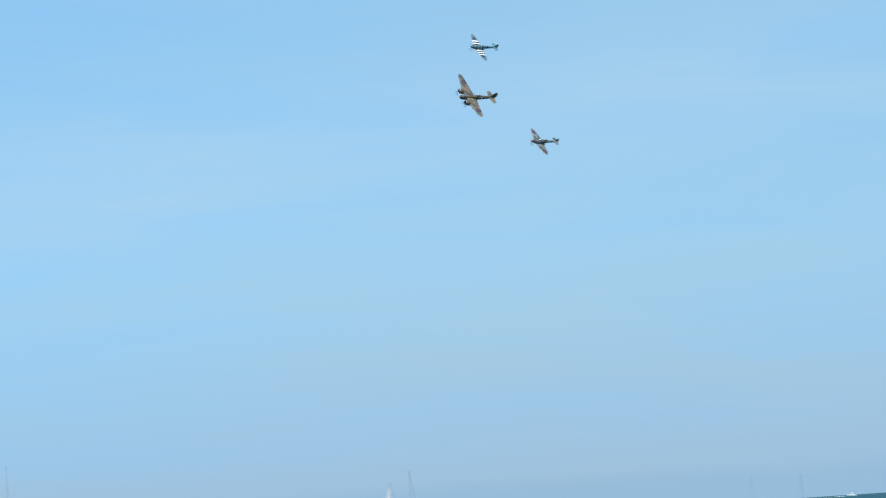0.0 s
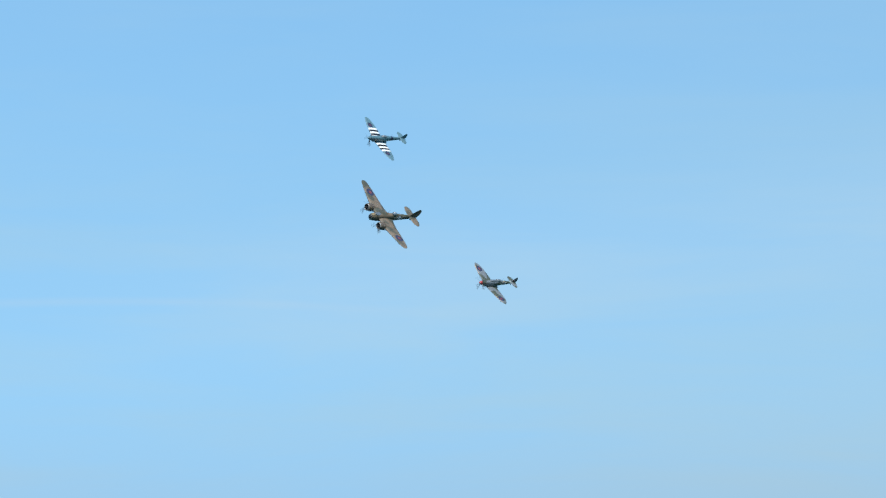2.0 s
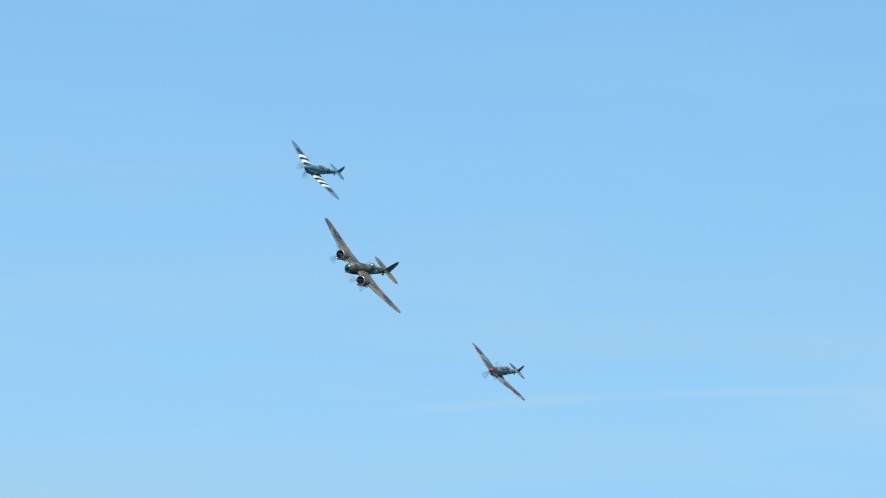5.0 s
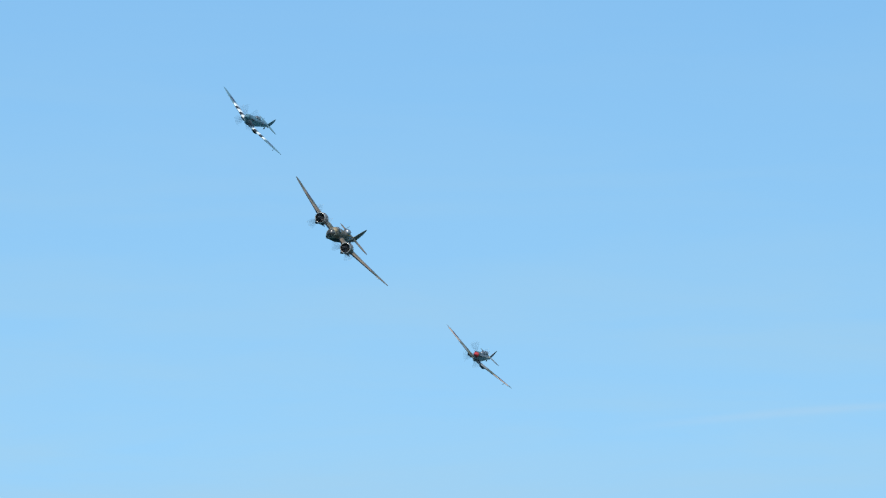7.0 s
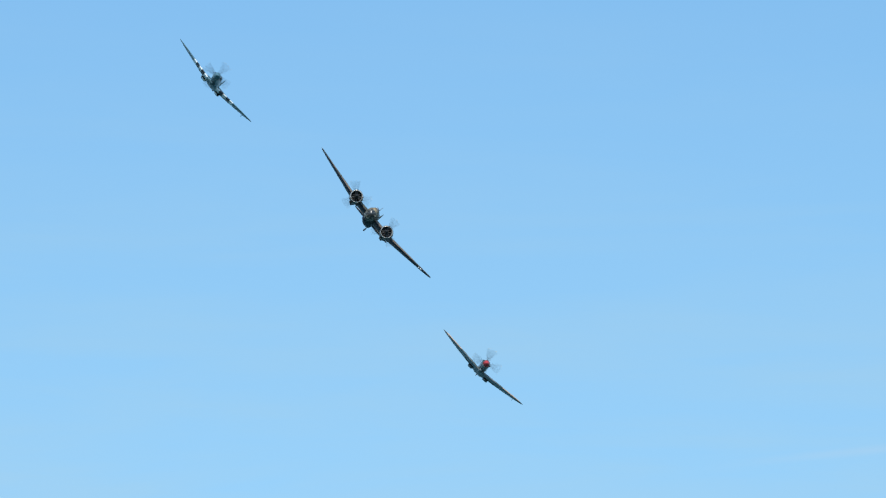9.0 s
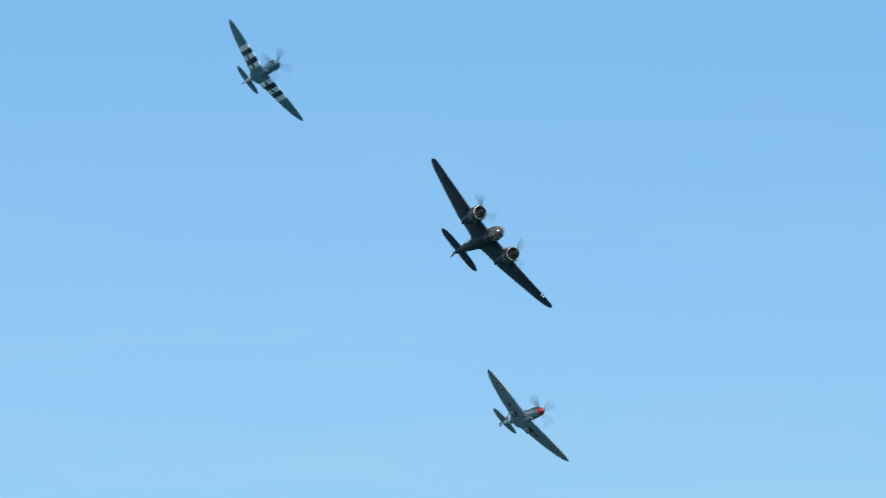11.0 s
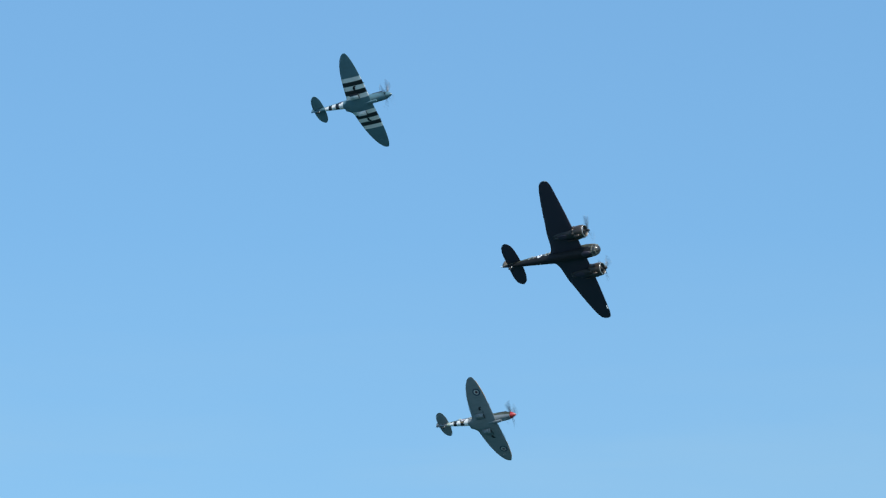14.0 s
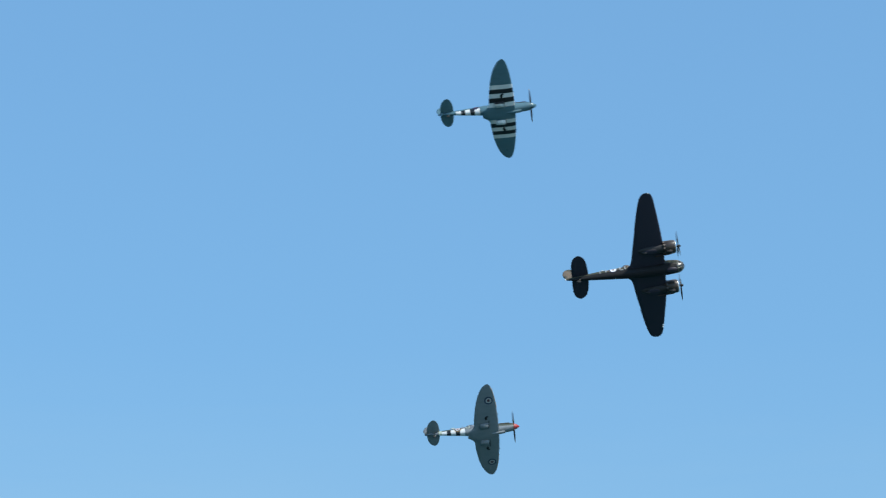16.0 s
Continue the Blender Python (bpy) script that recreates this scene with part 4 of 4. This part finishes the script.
# ---- a gull far off ----
def gull():
    g = thing("gull", "pale gull gliding past far above the sea", "gull")
    body = [(-0.26, 0.0, 0.015, 0.015, 0.015), (-0.15, 0.0, 0.05, 0.04, 0.04), (0.0, 0.0, 0.07, 0.06, 0.06), (0.13, 0.01, 0.055, 0.05, 0.05), (0.22, 0.02, 0.035, 0.035, 0.035), (0.27, 0.01, 0.008, 0.01, 0.01)]
    part("body", loft([body_ring(*r, 2.0, 14) for r in smooth_rows(body, 3)]), M_HULL, g)
    for side in (1, -1):
        wing = [(0.03, 0.10, -0.07, 0.03, 0.12), (0.2, 0.13, -0.04, 0.08, 0.1), (0.38, 0.11, -0.05, 0.09, 0.09), (0.55, 0.03, -0.07, 0.07, 0.09), (0.68, -0.06, -0.10, 0.05, 0.1)]
        part("wing", surface(wing, side), [M_GULL, M_HULL], g)
    part("tail", loft([[(x, y * w, 0.005 + z) for y, z in ((1, 0.006), (-1, 0.006), (-1, -0.006), (1, -0.006))] for x, w in ((-0.20, 0.03), (-0.32, 0.07), (-0.36, 0.065))]), M_HULL, g)
    part("beak", rod((0.26, 0, 0.01), (0.31, 0, 0.0), 0.012, r2=0.003), M_YELLOW, g)
    return g


gull_bird = gull()


# ---- flight paths: seconds, place, turn ----
BOMBER_PATH = [
    (0.0, 0.03, 886.27, 124.22, -53.81, -0.66, -146.08),
    (0.5, -24.01, 773.36, 109.56, -53.70, 0.86, -141.90),
    (1.0, -42.39, 674.62, 96.79, -53.56, 2.29, -137.66),
    (1.5, -58.72, 611.08, 88.85, -53.39, 3.37, -133.21),
    (2.0, -74.21, 562.73, 82.96, -53.17, 3.83, -128.40),
    (2.5, -88.91, 523.79, 78.38, -52.98, 3.93, -123.38),
    (3.0, -101.93, 488.54, 74.49, -52.80, 3.95, -118.27),
    (3.5, -111.13, 449.15, 70.27, -52.54, 4.02, -113.12),
    (4.0, -119.56, 417.16, 67.43, -52.18, 4.16, -108.02),
    (4.5, -130.60, 401.92, 67.18, -51.76, 4.30, -103.11),
    (4.7, -135.36, 398.65, 67.50, -51.61, 4.33, -101.15),
    (5.2, -141.26, 376.49, 66.02, -51.31, 4.32, -96.07),
    (5.7, -147.83, 361.60, 65.63, -51.10, 4.23, -90.83),
    (6.2, -152.77, 347.87, 65.35, -50.92, 4.10, -85.64),
    (6.8, -154.85, 330.05, 64.55, -50.69, 3.93, -79.71),
    (7.0, -155.37, 325.58, 64.48, -50.61, 3.88, -77.90),
    (7.5, -156.34, 316.14, 64.51, -50.30, 3.78, -73.58),
    (8.0, -150.06, 296.39, 62.23, -50.04, 3.67, -69.30),
    (8.5, -145.44, 285.24, 61.72, -50.13, 3.57, -65.39),
    (8.7, -143.64, 282.50, 61.83, -50.08, 3.49, -63.82),
    (9.2, -135.39, 271.17, 61.27, -49.69, 3.13, -59.81),
    (9.7, -126.57, 262.66, 61.27, -49.23, 2.66, -55.93),
    (10.2, -117.07, 256.81, 61.70, -48.72, 2.19, -52.28),
    (10.8, -100.86, 244.18, 60.69, -48.03, 1.74, -48.21),
    (11.0, -99.93, 252.37, 63.18, -47.76, 1.67, -46.97),
    (11.5, -93.81, 270.16, 68.87, -47.00, 1.59, -44.11),
    (12.0, -79.79, 273.78, 71.38, -46.24, 1.30, -41.26),
    (12.5, -63.97, 277.18, 73.88, -45.51, 0.79, -38.43),
    (13.0, -47.19, 285.21, 77.77, -44.85, 0.09, -35.68),
    (13.5, -28.51, 300.16, 83.87, -44.41, -0.66, -32.98),
    (14.0, -6.30, 312.73, 89.77, -44.48, -1.30, -30.12),
    (14.5, 18.44, 311.32, 92.24, -44.46, -2.25, -27.01),
    (15.0, 43.62, 300.65, 92.40, -43.70, -4.02, -23.77),
    (15.5, 70.04, 293.87, 94.18, -42.79, -6.01, -20.10),
    (16.0, 97.30, 287.50, 96.85, -42.15, -7.62, -15.72),
]
BLUE_PATH = [
    (0.0, 3.56, 896.80, 140.09, -54.09, -0.39, -145.94),
    (0.5, -21.87, 783.95, 126.06, -54.20, 1.29, -142.20),
    (1.0, -41.42, 684.48, 113.28, -54.27, 2.82, -138.33),
    (1.5, -59.19, 619.83, 105.09, -54.28, 4.07, -134.18),
    (2.0, -75.64, 569.42, 98.64, -54.23, 5.04, -129.64),
    (2.5, -90.97, 527.80, 93.51, -54.20, 5.70, -124.78),
    (3.0, -104.45, 490.14, 89.44, -54.03, 6.06, -119.77),
    (3.5, -114.30, 449.49, 84.84, -53.48, 6.08, -114.69),
    (4.0, -123.81, 417.33, 81.89, -52.53, 5.63, -109.63),
    (4.5, -136.09, 402.34, 81.38, -51.55, 4.79, -104.65),
    (4.7, -141.31, 399.26, 81.63, -51.30, 4.46, -102.68),
    (5.2, -148.66, 377.72, 80.12, -51.04, 3.88, -97.80),
    (5.7, -156.82, 363.69, 80.02, -50.99, 3.56, -92.91),
    (6.2, -163.39, 350.67, 80.14, -50.97, 3.45, -88.01),
    (6.8, -167.14, 333.14, 79.63, -50.75, 3.40, -82.15),
    (7.0, -168.28, 328.46, 79.79, -50.56, 3.38, -80.19),
    (7.5, -170.54, 318.44, 80.19, -49.83, 3.48, -74.98),
    (8.0, -165.17, 297.45, 77.55, -49.18, 3.90, -69.37),
    (8.5, -159.09, 280.61, 75.81, -48.77, 4.27, -64.27),
    (8.7, -157.93, 277.43, 76.10, -48.73, 4.31, -62.43),
    (9.2, -150.67, 264.96, 75.89, -48.92, 4.17, -58.10),
    (9.7, -142.64, 254.81, 76.30, -49.26, 3.89, -54.00),
    (10.2, -133.74, 247.51, 77.01, -49.55, 3.55, -50.09),
    (10.8, -117.86, 234.58, 75.52, -49.62, 3.14, -45.57),
    (11.0, -117.28, 242.69, 78.07, -49.49, 3.02, -44.09),
    (11.5, -113.78, 263.91, 84.80, -48.55, 2.66, -40.49),
    (12.0, -100.23, 266.14, 86.95, -46.90, 2.06, -37.11),
    (12.5, -84.17, 266.37, 88.27, -45.31, 1.22, -33.97),
    (13.0, -67.40, 272.17, 91.34, -44.56, 0.10, -31.01),
    (13.5, -48.74, 286.06, 96.98, -43.88, -1.28, -28.33),
    (14.0, -26.67, 297.04, 101.87, -42.69, -2.83, -25.83),
    (14.5, -1.98, 294.96, 103.56, -41.55, -4.31, -23.25),
    (15.0, 23.38, 283.94, 103.07, -40.75, -5.60, -20.49),
    (15.5, 49.60, 277.05, 104.29, -39.79, -6.23, -17.99),
    (16.0, 76.94, 269.96, 106.17, -37.91, -5.52, -16.32),
]
GREY_PATH = [
    (0.0, 19.21, 894.34, 110.99, -51.05, -0.76, -146.53),
    (0.5, -4.67, 782.44, 96.83, -50.31, 0.71, -142.78),
    (1.0, -22.95, 683.97, 84.52, -49.59, 2.08, -138.91),
    (1.5, -39.60, 620.44, 77.02, -49.06, 3.20, -134.71),
    (2.0, -55.28, 571.41, 71.14, -48.84, 3.97, -129.94),
    (2.5, -70.06, 531.45, 66.53, -48.85, 4.51, -124.81),
    (3.0, -82.95, 495.68, 62.62, -48.89, 4.87, -119.49),
    (3.5, -92.69, 456.83, 58.12, -48.79, 4.98, -114.01),
    (4.0, -101.96, 426.72, 55.00, -48.52, 4.80, -108.47),
    (4.5, -114.20, 413.76, 54.47, -48.16, 4.50, -103.08),
    (4.7, -119.47, 411.46, 54.58, -48.00, 4.41, -101.01),
    (5.2, -126.88, 391.49, 53.39, -47.57, 4.27, -95.92),
    (5.7, -134.92, 378.92, 53.17, -47.08, 4.18, -90.87),
    (6.2, -141.20, 366.89, 52.95, -46.48, 4.07, -85.90),
    (6.8, -144.64, 349.33, 51.99, -45.64, 3.85, -80.10),
    (7.0, -145.35, 344.58, 51.77, -45.30, 3.73, -78.22),
    (7.5, -146.34, 333.05, 50.95, -44.12, 3.07, -73.60),
    (8.0, -142.18, 313.87, 48.84, -43.12, 2.23, -68.84),
    (8.5, -137.52, 299.09, 47.79, -43.13, 2.01, -64.17),
    (8.7, -136.12, 295.69, 47.83, -43.20, 1.93, -62.40),
    (9.2, -129.10, 282.91, 46.77, -43.41, 1.59, -58.06),
    (9.7, -122.07, 273.84, 46.37, -43.90, 1.37, -53.76),
    (10.2, -114.47, 267.82, 46.63, -44.37, 1.25, -49.67),
    (10.8, -98.89, 250.85, 45.49, -44.54, 1.10, -45.15),
    (11.0, -98.57, 259.08, 48.02, -44.37, 1.00, -43.83),
    (11.5, -95.07, 279.97, 54.23, -43.59, 0.61, -40.76),
    (12.0, -82.61, 283.76, 56.59, -43.01, 0.07, -37.47),
    (12.5, -68.32, 287.05, 58.94, -42.59, -0.49, -34.11),
    (13.0, -53.07, 294.60, 62.64, -42.21, -0.99, -30.83),
    (13.5, -35.89, 307.14, 68.10, -41.65, -1.45, -27.79),
    (14.0, -15.22, 317.79, 73.39, -40.74, -2.01, -25.06),
    (14.5, 7.82, 315.25, 75.59, -40.03, -2.80, -22.17),
    (15.0, 31.00, 303.80, 75.68, -39.84, -3.84, -18.88),
    (15.5, 55.51, 297.06, 77.33, -39.85, -4.88, -15.92),
    (16.0, 81.00, 290.76, 79.78, -39.55, -5.67, -14.33),
]
GULL_PATH = [
    (0.0, 177.32, 177.57, 61.15),
    (13.0, -27.98, 157.80, 61.15),
    (13.2, -31.14, 157.49, 60.00),
    (13.4, -34.30, 157.19, 58.85),
    (13.5, -35.88, 157.03, 58.27),
    (13.6, -37.46, 156.88, 57.69),
    (13.8, -40.61, 156.58, 56.54),
    (14.0, -43.77, 156.27, 55.39),
    (16.0, -75.36, 153.23, 55.39),
]


def spinning(prop, at, per_frame, start):
    """The hub turns in the nose and the blades turn on with it, each by under a quarter turn from row to row."""
    walk(prop, [(k / FPS, pose(*at, (start + per_frame * k) % 360)) for k in range(481)])
    for blade in prop.children:
        if blade.name.startswith("blade"):
            walk(blade, [(k / FPS, pose(0, 0, 0, (per_frame * k) % 360)) for k in range(481)])


def motions():
    walk(bomber_aircraft, [(r[0], pose(*r[1:])) for r in BOMBER_PATH])
    walk(blue_fighter, [(r[0], pose(*r[1:])) for r in BLUE_PATH])
    walk(grey_fighter, [(r[0], pose(*r[1:])) for r in GREY_PATH])
    walk(gull_bird, [(r[0], pose(*r[1:], -20, 6, 185)) for r in GULL_PATH])
    for prop, (y, z), start in zip(bomber_props, BOMBER_ENGINE, (10, 55)):
        spinning(prop, (2.93, y, z), 84, start)
    spinning(blue_prop, (2.50, 0, 0.07), 82, 5)
    spinning(grey_prop, (2.50, 0, 0.07), 86, 20)


motions()
